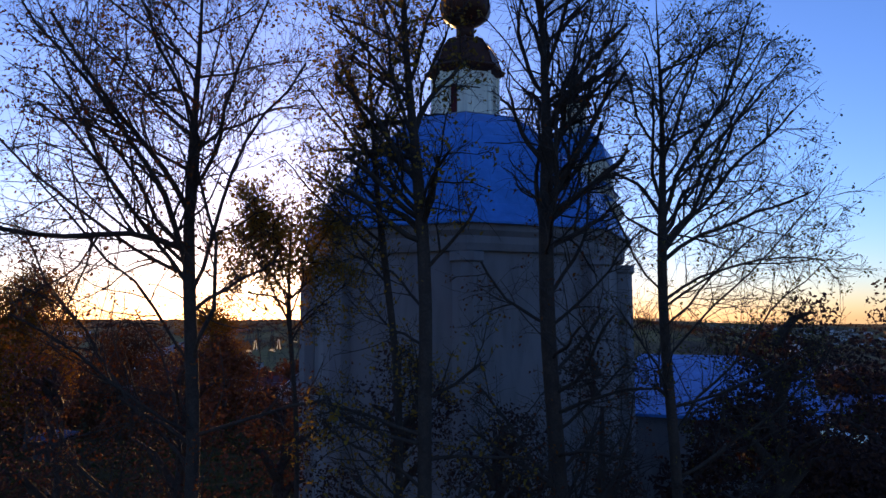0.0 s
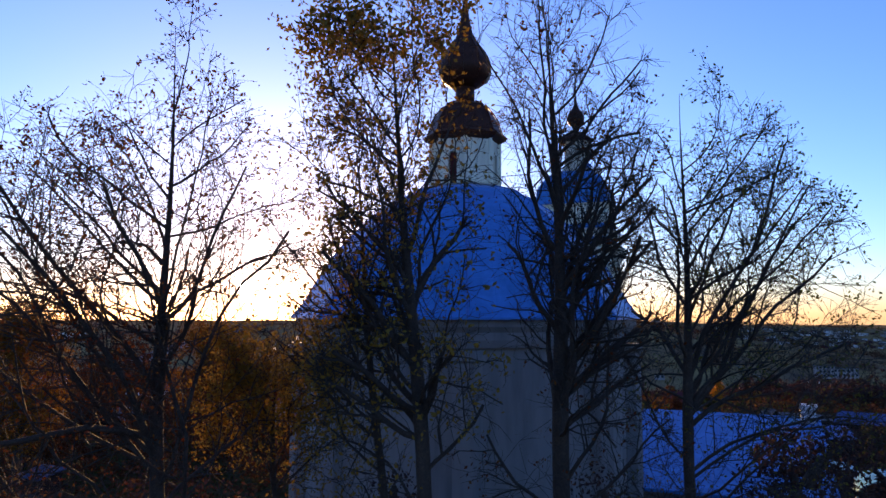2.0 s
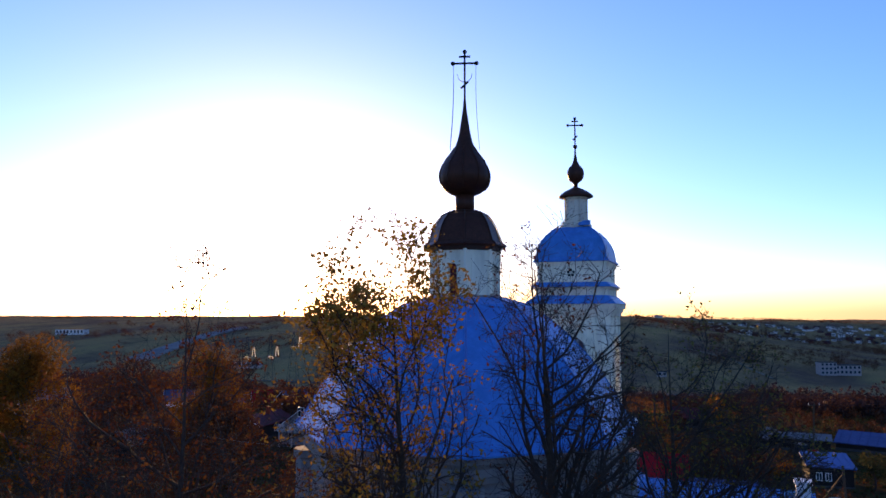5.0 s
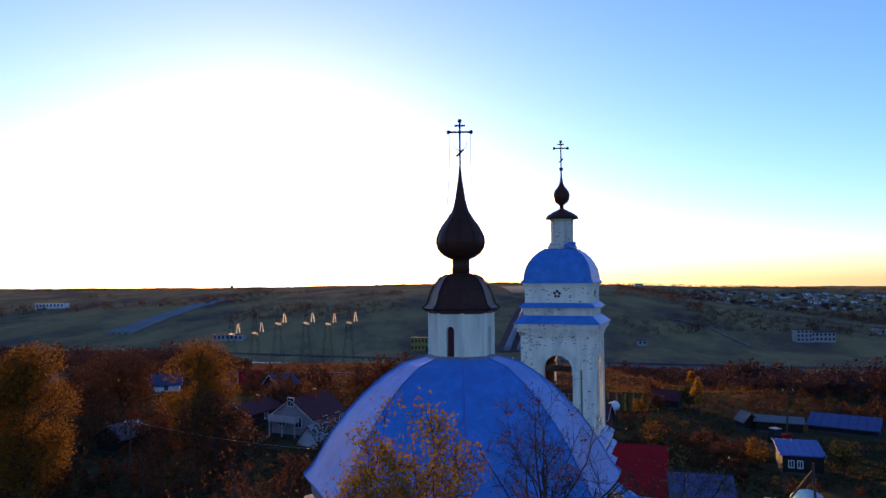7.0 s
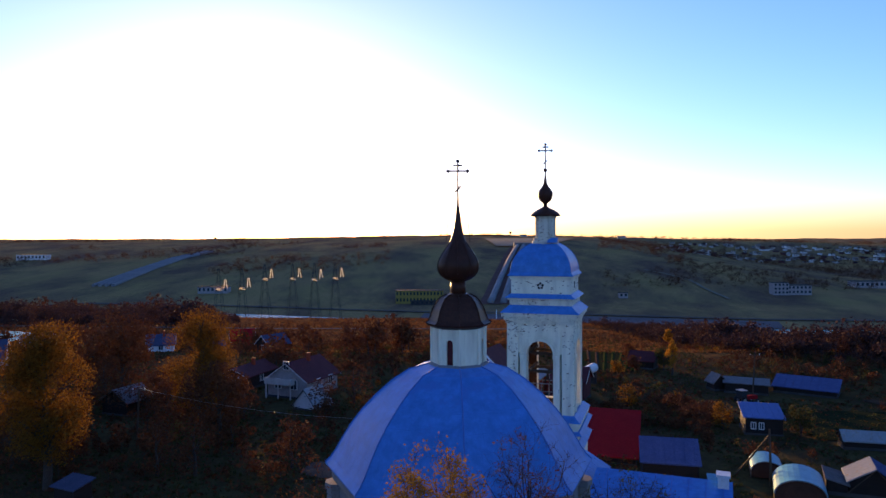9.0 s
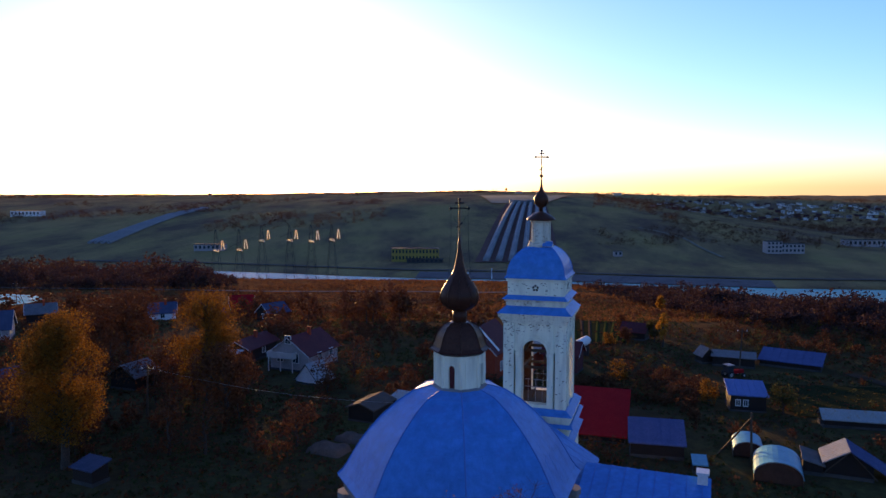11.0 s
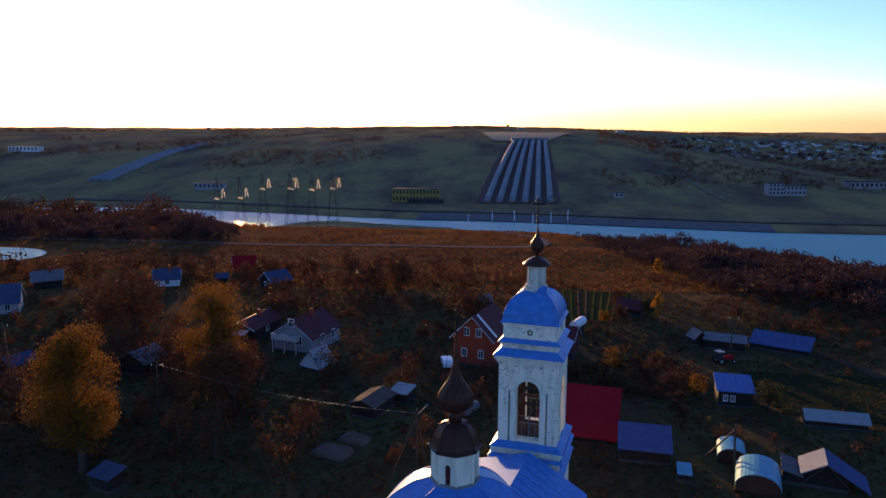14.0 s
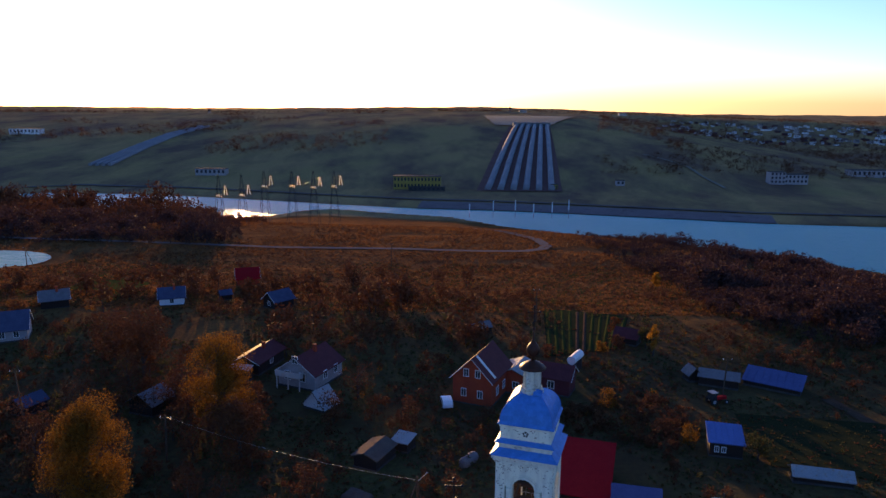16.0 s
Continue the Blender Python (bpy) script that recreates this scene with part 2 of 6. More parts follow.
def raw(name, verts, faces, material, parent=None, smooth=False):
    me = bpy.data.meshes.new(name)
    me.from_pydata(verts, [], faces)
    me.materials.append(material)
    me.update()
    if smooth:
        me.polygons.foreach_set("use_smooth", [True] * len(me.polygons))
    o = new(name, me)
    if parent:
        o.parent = parent
    return o


def hexa(bm, pts):
    """A solid from 8 corners: four below, four above, both the same way round."""
    v = [bm.verts.new(p) for p in pts]
    for f in ((3, 2, 1, 0), (4, 5, 6, 7), (0, 1, 5, 4), (1, 2, 6, 5), (2, 3, 7, 6), (3, 0, 4, 7)):
        bm.faces.new([v[i] for i in f])


def box(bm, x0, x1, y0, y1, z0, z1):
    hexa(bm, [(x0, y0, z0), (x1, y0, z0), (x1, y1, z0), (x0, y1, z0), (x0, y0, z1), (x1, y0, z1), (x1, y1, z1), (x0, y1, z1)])


def frustum(bm, a0, z0, a1, z1, b0=None, b1=None):
    """A square block, half side a0 below and a1 above."""
    b0, b1 = b0 or a0, b1 or a1
    hexa(bm, [(-a0, -b0, z0), (a0, -b0, z0), (a0, b0, z0), (-a0, b0, z0), (-a1, -b1, z1), (a1, -b1, z1), (a1, b1, z1), (-a1, b1, z1)])


def lathe(bm, profile, n, turn=0.0, x=0.0, y=0.0):
    """A turned body from (radius, height) pairs, closed at both ends."""
    rings = []
    for r, z in profile:
        rings.append([bm.verts.new((x + r * math.cos(turn + 2 * math.pi * k / n), y + r * math.sin(turn + 2 * math.pi * k / n), z)) for k in range(n)])
    for a, b in zip(rings, rings[1:]):
        for k in range(n):
            bm.faces.new((a[k], a[(k + 1) % n], b[(k + 1) % n], b[k]))
    bm.faces.new(rings[0][::-1])
    bm.faces.new(rings[-1])


def rod(bm, p, q, r1, r2=None, n=6):
    p, q = Vector(p), Vector(q)
    r2 = r1 if r2 is None else r2
    d = (q - p).normalized()
    a = d.orthogonal().normalized()
    b = d.cross(a)
    rings = []
    for c, r in ((p, r1), (q, r2)):
        rings.append([bm.verts.new(c + r * (math.cos(2 * math.pi * k / n) * a + math.sin(2 * math.pi * k / n) * b)) for k in range(n)])
    for k in range(n):
        bm.faces.new((rings[0][k], rings[0][(k + 1) % n], rings[1][(k + 1) % n], rings[1][k]))
    bm.faces.new(rings[0][::-1])
    bm.faces.new(rings[1])


def chain(bm, pts, r, n=6):
    """One bent bar through the points."""
    pts = [Vector(p) for p in pts]
    rings = []
    for i, p in enumerate(pts):
        d = (pts[min(i + 1, len(pts) - 1)] - pts[max(i - 1, 0)]).normalized()
        a = d.orthogonal().normalized() if i == 0 else (a - d * a.dot(d)).normalized()
        b = d.cross(a)
        rings.append([bm.verts.new(p + r * (math.cos(2 * math.pi * k / n) * a + math.sin(2 * math.pi * k / n) * b)) for k in range(n)])
    for p, q in zip(rings, rings[1:]):
        for k in range(n):
            bm.faces.new((p[k], p[(k + 1) % n], q[(k + 1) % n], q[k]))
    bm.faces.new(rings[0][::-1])
    bm.faces.new(rings[-1])


def arched_wall(bm, w, z0, z1, ow, o0, spring, thick, y, n=12):
    """A wall in the x-z plane with its face at y, pierced by a round-headed opening."""
    h = ow / 2
    y1 = y + thick
    box(bm, -w / 2, -h, y, y1, z0, z1)
    box(bm, h, w / 2, y, y1, z0, z1)
    if o0 > z0:
        box(bm, -h, h, y, y1, z0, o0)
    for k in range(n):
        a, b = math.pi * (1 - k / n), math.pi * (1 - (k + 1) / n)
        xa, za, xb, zb = h * math.cos(a), spring + h * math.sin(a), h * math.cos(b), spring + h * math.sin(b)
        hexa(bm, [(xa, y, za), (xb, y, zb), (xb, y1, zb), (xa, y1, za), (xa, y, z1), (xb, y, z1), (xb, y1, z1), (xa, y1, z1)])
    bmesh.ops.remove_doubles(bm, verts=bm.verts[:], dist=0.0005)


def arch_band(bm, ow, spring, wide, y0, y1, n=14):
    h = ow / 2
    for k in range(n):
        a, b = math.pi * (1 - k / n), math.pi * (1 - (k + 1) / n)
        c = [(r * math.cos(g), spring + r * math.sin(g)) for g in (a, b) for r in (h, h + wide)]
        hexa(bm, [(c[0][0], y0, c[0][1]), (c[2][0], y0, c[2][1]), (c[2][0], y1, c[2][1]), (c[0][0], y1, c[0][1]),
                  (c[1][0], y0, c[1][1]), (c[3][0], y0, c[3][1]), (c[3][0], y1, c[3][1]), (c[1][0], y1, c[1][1])])


# ---------------------------------------------------------------- land
WATER_Z = -75.0
NEAR_X = (-640, -560, -505, -413, -331, -270, -243, -202, -174, -137, -68, -4, 43, 85, 121, 182, 220, 282, 317, 420)
NEAR_Y = (800, 845, 850, 765, 775, 768, 720, 736, 777, 789, 759, 739, 690, 660, 640, 625, 590, 555, 500, 400)
FAR_X = (-640, -535, -376, -215, -141, -44, 35, 124, 241, 344, 438, 600)
FAR_Y = (850, 904, 887, 840, 816, 791, 783, 764, 732, 705, 695, 680)
SLOPE_Y = (10, 30, 45, 60, 80, 106, 130, 166, 190, 220, 240, 300, 350, 380, 447, 560, 641, 700)
SLOPE_Z = (1.5, 3.5, 3.4, 2.4, 1.5, 1.2, 0, -5, -7.5, -10.5, -11.5, -15.5, -20, -25, -40, -58, -71, -76.5)
RIDGE_X = (-1670, -1052, -500, -15, 300, 606, 1550)
RIDGE_Z = (-8, -3, 4, 10, 10, 2, -27)
POND = (-179.0, 224.0, 25.0, 17.0)


def land(x, y):
    """Height of the ground."""
    x, y = np.asarray(x, float), np.asarray(y, float)
    ns, fs = np.interp(x, NEAR_X, NEAR_Y), np.interp(x, FAR_X, FAR_Y)
    run = np.where(y > 300, 300 + (y - 300) / (ns - 300) * 400, y)
    z = np.interp(run, SLOPE_Y, SLOPE_Z)
    z = z - np.clip((y - 150) / 80, 0, 1) * np.interp(x, (50, 115, 200, 330), (0, 5.5, 19, 38)) * np.clip((ns - y) / 60, 0, 1)
    z = np.where(y < ns - 4, np.maximum(z, -74.2), z)
    far = np.interp(y - fs, (0, 10, 35, 130), (-76.5, -74.0, -72.5, -71.5))
    t = np.clip((y - 960) / 1640, 0, 1)
    right, left = np.clip((x - 400) / 450, 0, 1), np.clip((-150 - x) / 400, 0, 1)
    rise = (1 - right) * (1 - (1 - t) ** (2.5 - left)) + right * t ** 3.6
    far = far + (np.interp(x, RIDGE_X, RIDGE_Z) + 71.5) * rise
    bed = np.where((y > ns) & (y < fs), -79.0, np.where(y <= ns, z, far))
    # a hollow for the pond
    d = np.hypot((x - POND[0]) / POND[2], (y - POND[1]) / POND[3])
    k = np.clip((1.3 - d) / 0.35, 0, 1)
    return bed * (1 - k) + np.where(d < 1.0, -11.4, -9.6) * k


def make_ground():
    ys = np.concatenate([np.linspace(-400, 0, 9), np.linspace(15, 160, 30), np.linspace(166, 560, 60), np.linspace(566, 1000, 100), np.linspace(1015, 2900, 70), np.linspace(3000, 4900, 8)])
    us = np.linspace(-1, 1, 200)
    us = np.sign(us) * (0.55 * abs(us) + 0.45 * abs(us) ** 2)
    yy, uu = np.meshgrid(ys, us, indexing="ij")
    xx = uu * (350 + 0.95 * np.abs(yy + 60))
    zz = land(xx, yy)
    amp = np.clip((yy - 100) / 700, 0, 1) * np.where((zz < -70) | (yy > 690), 0, 1)
    zz = zz + amp * (0.9 * np.sin(xx * 0.021 + yy * 0.013) + 0.7 * np.sin(xx * 0.05 - yy * 0.037))
    zz = zz + np.where(yy > 2500, 2.0 * np.sin(xx * 0.011) + 1.2 * np.sin(xx * 0.037 + 1), 0)
    n, m = xx.shape
    verts = np.stack([xx, yy, zz], -1).reshape(-1, 3).tolist()
    faces = [(i * m + j, i * m + j + 1, (i + 1) * m + j + 1, (i + 1) * m + j) for i in range(n - 1) for j in range(m - 1)]
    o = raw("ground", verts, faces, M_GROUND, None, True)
    tagged(o, "brown autumn grassland falling to the river", "ground", "", "structure")


make_ground()


def sheet(name, outline, z, material, label, category):
    bm = bmesh.new()
    bm.faces.new([bm.verts.new((x, y, z)) for x, y in outline])
    bmesh.ops.triangulate(bm, faces=bm.faces[:])
    return tagged(part(name, bm, material), label, category, "", "structure")


sheet("water", [(-2500, 400), (2600, 200), (2600, 1000), (-2500, 1000)], WATER_Z, M_WATER, "wide still river, sky reflection painted into its colour", "river")
sheet("water_pond", [(POND[0] + 1.02 * POND[2] * math.cos(a / 12 * math.pi), POND[1] + 1.02 * POND[3] * math.sin(a / 12 * math.pi)) for a in range(24)], -10.2, M_WATER, "small pond, sky reflection painted into its colour", "pond")


def strip(name, pts, wide, material, label, category, lift=0.12, step=6.0):
    """A track that lies on the land along a line of plan points."""
    line = []
    for (xa, ya), (xb, yb) in zip(pts, pts[1:]):
        n = max(2, int(math.hypot(xb - xa, yb - ya) / step))
        line += [(xa + (xb - xa) * k / n, ya + (yb - ya) * k / n) for k in range(n)]
    line.append(pts[-1])
    verts, faces = [], []
    for i, (x, y) in enumerate(line):
        a, b = line[max(0, i - 1)], line[min(len(line) - 1, i + 1)]
        d = math.hypot(b[0] - a[0], b[1] - a[1])
        nx, ny = -(b[1] - a[1]) / d * wide / 2, (b[0] - a[0]) / d * wide / 2
        for s in (1, -1):
            px, py = x + s * nx, y + s * ny
            verts.append((px, py, float(land(px, py)) + lift + 0.02 * math.sin(i)))
        if i:
            k = 2 * i
            faces.append((k - 2, k - 1, k + 1, k))
    return tagged(raw(name, verts, faces, material), label, category, "", "structure")


strip("road", [(-330, 300), (-213, 289), (-142, 279), (-75, 266), (-26, 266), (11, 261), (30, 263), (38, 270), (41, 281), (39, 306), (28, 339), (16, 362), (-4, 392)], 5.0, M_ROAD, "pale gravel road curving through the field", "road", 0.5, 4.0)
strip("road_lane", [(66, 50), (64, 66), (62, 78)], 2.2, M_SOIL, "narrow dirt lane past the sheds", "lane")
strip("road_far", [(382, 980), (376, 1030), (374, 1061), (376, 1100), (374, 1131), (362, 1170), (350, 1205), (330, 1240)], 4.5, M_APRON, "pale track winding up the far hillside", "track", 1.2, 10)
strip("road_embankment", [(x, y + 62) for x, y in zip(FAR_X, FAR_Y)], 9, M_ROAD, "concrete embankment road along the far shore", "embankment", 1.2, 12)
strip("road_quay", [(x, y + 26) for x, y in zip(FAR_X, FAR_Y)][5:10], 40, M_QUAY, "sloping grey concrete bank of the far shore", "embankment", 0.9, 12)

def sun_disc():
    m, t, p = nodes_of("sun_glow")
    p.inputs["Base Color"].default_value = (1, 0.9, 0.7, 1)
    p.inputs["Emission Color"].default_value = (1, 0.85, 0.55, 1)
    p.inputs["Emission Strength"].default_value = 40.0
    b = bmesh.new()
    bmesh.ops.create_icosphere(b, subdivisions=4, radius=48.0)
    o = part("sun_disc", b, m, None, "", True)
    az, el = radians(SUN_AZ - 3.0), radians(2.4)
    o.matrix_basis = Matrix.Translation((4700 * math.sin(az), 4700 * math.cos(az), 4700 * math.tan(el)))
    tagged(o, "low white evening sun above the hills", "sun", "", "structure")


sun_disc()

# ---------------------------------------------------------------- plants
def leaf_quads(rng, centers, size, flat=0.0):
    """Small four-cornered leaves, each turned its own way."""
    n = len(centers)
    a = rng.normal(size=(n, 3))
    a[:, 2] *= 1 - flat
    a /= np.linalg.norm(a, axis=1)[:, None]
    b = rng.normal(size=(n, 3))
    b -= (b * a).sum(1)[:, None] * a
    b /= np.linalg.norm(b, axis=1)[:, None]
    s = (size * rng.uniform(0.6, 1.35, n))[:, None]
    c = np.asarray(centers)
    v = np.stack([c - s * a, c + 0.55 * s * b, c + s * a, c - 0.55 * s * b], 1).reshape(-1, 3)
    return v


def quads_object(name, verts, material, parent=None):
    n = len(verts) // 4
    f = np.arange(4 * n).reshape(-1, 4)
    me = bpy.data.meshes.new(name)
    me.vertices.add(4 * n)
    me.vertices.foreach_set("co", np.asarray(verts, np.float32).ravel())
    me.loops.add(4 * n)
    me.loops.foreach_set("vertex_index", f.ravel().astype(np.int32))
    me.polygons.add(n)
    me.polygons.foreach_set("loop_start", np.arange(0, 4 * n, 4, dtype=np.int32))
    me.materials.append(material)
    me.update(calc_edges=True)
    o = new(name, me)
    if parent:
        o.parent = parent
    return o


def tubes_object(name, segs, material, parent=None, sides=4):
    """segs: rows of p, q, r1, r2."""
    segs = np.asarray(segs, float)
    p, q, r1, r2 = segs[:, 0:3], segs[:, 3:6], segs[:, 6], segs[:, 7]
    d = q - p
    d /= np.maximum(np.linalg.norm(d, axis=1), 1e-9)[:, None]
    up = np.where(np.abs(d[:, 2:3]) < 0.9, [[0.0, 0.0, 1.0]], [[1.0, 0.0, 0.0]])
    a = np.cross(d, up)
    a /= np.linalg.norm(a, axis=1)[:, None]
    b = np.cross(d, a)
    rings = []
    for c, r in ((p, r1), (q, r2)):
        for k in range(sides):
            g = 2 * math.pi * k / sides
            rings.append(c + r[:, None] * (math.cos(g) * a + math.sin(g) * b))
    v = np.stack(rings, 1)
    n = len(segs)
    base = (np.arange(n) * 2 * sides)[:, None, None]
    one = np.array([[k, (k + 1) % sides, sides + (k + 1) % sides, sides + k] for k in range(sides)])
    f = (base + one[None]).reshape(-1, 4)
    me = bpy.data.meshes.new(name)
    me.vertices.add(v.shape[0] * v.shape[1])
    me.vertices.foreach_set("co", v.astype(np.float32).ravel())
    me.loops.add(f.size)
    me.loops.foreach_set("vertex_index", f.ravel().astype(np.int32))
    me.polygons.add(len(f))
    me.polygons.foreach_set("loop_start", np.arange(0, f.size, 4, dtype=np.int32))
    me.materials.append(material)
    me.update(calc_edges=True)
    me.polygons.foreach_set("use_smooth", [True] * len(f))
    o = new(name, me)
    if parent:
        o.parent = parent
    return o


def grow(rng, start, heading, length, r, n, lift, wander, out, r_end=0.35, stop=None):
    """One branch as a chain of segments; returns its points, headings and radii."""
    pts, p, h = [], np.array(start, float), np.array(heading, float)
    step = length / n
    for k in range(n):
        h = h + rng.normal(0, wander, 3) + np.array([0, 0, lift])
        h /= np.linalg.norm(h)
        q = p + h * step
        if stop and pts and not stop(q):
            break
        ra, rb = r * (1 - (1 - r_end) * k / n), r * (1 - (1 - r_end) * (k + 1) / n)
        out.append((*p, *q, ra, rb))
        pts.append((p.copy(), q.copy(), h.copy(), ra))
        p = q
    return pts


def side_heading(rng, h, angle, twist):
    h = np.asarray(h)
    a = np.cross(h, [0, 0, 1.0])
    if np.linalg.norm(a) < 0.1:
        a = np.array([1.0, 0, 0])
    a /= np.linalg.norm(a)
    b = np.cross(h, a)
    s = math.cos(twist) * a + math.sin(twist) * b
    return math.cos(angle) * h + math.sin(angle) * s


def bare_tree(base, top, r0, seed, leaf_mat, leaf_share, leaf_top, label, lean, outline, shift=0.0, limbs=26, fan=(22, 48), skirt=8, clad=2.2, leaf=0.03):
    """A tall tree that has lost most of its leaves: a trunk and limbs that fan out into a rounded crown.
    outline: heights and half widths of the crown; shift: how far the crown sits to one side; clad: depth of its leafy top; leaf: size of a leaf."""
    rng = np.random.default_rng(seed)
    height = top - base[2]
    hz, hw = [z - base[2] for z, w in outline], [w for z, w in outline]
    root = thing("tree", pose(*base), label, "tree", "trees before the church")
    twigs, trunk, leaves = [], [], []
    n = 30
    ph = rng.uniform(0, 6, 4)
    pts = [np.array([lean[0] * (k / n) ** 3 + 0.09 * k / n * math.sin(7 * k / n + ph[0]) + 0.05 * math.sin(19 * k / n + ph[2]), lean[1] * k / n + 0.09 * k / n * math.sin(6 * k / n + ph[1]), height * 0.97 * k / n]) for k in range(n + 1)]
    fork = hz[2] / height
    rad = [r0 * (1.25 - 0.45 * k / n) if k / n < fork else r0 * max(0.03, (1.25 - 0.45 * k / n) * (1 - (k / n - fork) / (1 - fork)) ** 1.1) for k in range(n + 1)]
    for k in range(n):
        trunk.append((*pts[k], *pts[k + 1], rad[k], rad[k + 1]))

    def inside(p, grace=1.0):
        c = pts[min(n, max(0, int(p[2] / height * n)))]
        w = float(np.interp(p[2], hz, hw))
        lump = 0.92 + 0.4 * noise.noise((p[0] * 1.3 + seed, p[1] * 1.3, p[2] * 1.3))
        return hz[0] < p[2] < hz[-1] and math.hypot(p[0] - c[0] - shift * min(1.0, w / max(hw)), p[1] - c[1]) < w * lump * grace

    def wide_in(p):
        return inside(p, 1.08)

    tubes_object("trunk", trunk, M_BARK, root, 12)
    for i in range(limbs + skirt):
        if i < limbs:
            f = fork - 0.03 + (0.97 - fork) * ((i + rng.uniform(0, 0.9)) / limbs) ** 1.15
            ang = math.radians(rng.uniform(*fan))
        else:
            f = rng.uniform(hz[0] / height, fork)
            ang = math.radians(rng.uniform(48, 80))
        k = min(n - 1, int(f * n))
        p = pts[k] + (pts[k + 1] - pts[k]) * (f * n - k)
        turn = i * 2.4 + rng.uniform(-0.6, 0.6)
        if shift and rng.uniform() < 0.4:
            turn = rng.uniform(-0.7, 0.7) + (0 if shift > 0 else math.pi)
            ang = math.radians(rng.uniform(38, 66))
        h = np.array([math.cos(turn) * math.sin(ang), math.sin(turn) * math.sin(ang), math.cos(ang)])
        length = rng.uniform(0.75, 1.15) * (height - p[2] + 1.0) * 0.75
        length = max(0.9, min(length, max(hw) * 2.1))
        r = min(0.05, max(0.012, rad[k] * rng.uniform(0.32, 0.55))) * (1.1 if i < limbs else 0.7)
        wood = []
        seg = grow(rng, p, h, length, r, 12, 0.02, 0.13, wood, 0.2, wide_in)
        tubes_object("limb", wood, M_BARK, root, 6)
        m = max(4, int(4.0 * len(seg) / 12 * length))
        for j in range(m):
            s = seg[min(len(seg) - 1, int(len(seg) * (0.12 + 0.88 * (j + rng.uniform(0, 1)) / m)))]
            q = s[0] + (s[1] - s[0]) * rng.uniform()
            l2 = min(1.5, length * rng.uniform(0.22, 0.5))
            seg2 = grow(rng, q, side_heading(rng, s[2], math.radians(rng.uniform(30, 68)), rng.uniform(0, 6.28)), l2, max(0.0066, s[3] * 0.5), 6, 0.03, 0.17, twigs, 0.4, wide_in)
            for u in range(5):
                s2 = seg2[rng.integers(0, len(seg2))]
                q2 = s2[0] + (s2[1] - s2[0]) * rng.uniform()
                l3 = min(0.8, l2 * rng.uniform(0.3, 0.65))
                seg3 = grow(rng, q2, side_heading(rng, s2[2], math.radians(rng.uniform(28, 68)), rng.uniform(0, 6.28)), l3, 0.0046, 4, 0.02, 0.24, twigs, 0.5, wide_in)
                for w in range(2):
                    s3 = seg3[rng.integers(0, len(seg3))]
                    seg4 = grow(rng, s3[0], side_heading(rng, s3[2], math.radians(rng.uniform(30, 70)), rng.uniform(0, 6.28)), l3 * rng.uniform(0.35, 0.65), 0.0036, 2, 0.0, 0.25, twigs, 0.6)
                    tip = seg4[-1][1]
                    if rng.uniform() < leaf_share + leaf_top * min(1, max(0, (tip[2] - hz[-1] + 2.4) / 1.4)):
                        full = leaf_top >= 1 and tip[2] > hz[-1] - clad
                        for e in range(rng.integers(2, 6) + (11 if full else 0)):
                            leaves.append(tip + rng.normal(0, 0.1 if full else 0.05, 3) + np.array([0, 0, -0.02]))
    tagged(tubes_object("twigwork", twigs, M_BARK, root, 3), kind="stuff")
    tagged(quads_object("foliage", leaf_quads(rng, np.array(leaves), leaf), leaf_mat, root), kind="stuff")
    return root


bare_tree((-3.54, -14.2, 1.5), 22.2, 0.1, 17, M_LEAF_RED, 0.65, 0.5, "tall nearly leafless alder with spreading limbs", (-0.06, 0.0), ((10.5, 1.5), (14.4, 2.4), (16.2, 2.9), (18.0, 2.45), (19.2, 2.25), (20.2, 1.85), (20.6, 1.05), (21.1, 0.75), (21.6, 0.65), (22.25, 0.3)), -0.3, 24, (22, 62), 16)
bare_tree((0.2, -14.5, 1.5), 22.5, 0.1, 12, M_LEAF_OLIVE, 0.6, 1.0, "tall tree with russet leaves clinging to its crown", (-0.88, 0.0), ((10.5, 1.2), (14.8, 1.4), (17.0, 1.35), (19.0, 1.15), (20.0, 0.95), (20.8, 0.95), (21.6, 0.95), (22.05, 0.82), (22.35, 0.6), (22.55, 0.3)), -0.12, 33, (16, 52), 15, 1.7, 0.036)
bare_tree((-0.4, -14.0, 1.5), 21.2, 0.06, 15, M_LEAF_OLIVE, 0.6, 1.0, "slim second stem beside the russet tree", (-0.72, 0.2), ((10.5, 0.8), (14.8, 1.0), (16.8, 1.1), (18.5, 1.15), (19.6, 1.15), (20.3, 0.95), (20.9, 0.65), (21.3, 0.25)), -0.35, 15, (20, 55), 6, 0.9, 0.032)
bare_tree((1.9, -13.5, 1.5), 22.65, 0.125, 13, M_LEAF_RED, 0.16, 0.0, "tall bare tree with fine rising twigs", (-0.14, 0.0), ((10.5, 1.3), (14.8, 1.5), (17.0, 1.45), (19.4, 1.3), (21.0, 1.15), (21.9, 1.0), (22.7, 0.45)), 0.05, 31, (14, 46), 26)
bare_tree((3.86, -12.4, 1.5), 21.7, 0.09, 14, M_LEAF_GREEN, 0.5, 0.0, "slender tree with sparse faded green leaves", (0.1, 0.0), ((10.5, 1.3), (14.8, 2.0), (16.8, 2.3), (18.4, 1.85), (19.2, 1.5), (20.1, 1.15), (20.9, 0.95), (21.3, 0.65), (21.75, 0.3)), 1.0, 25, (22, 58), 18)
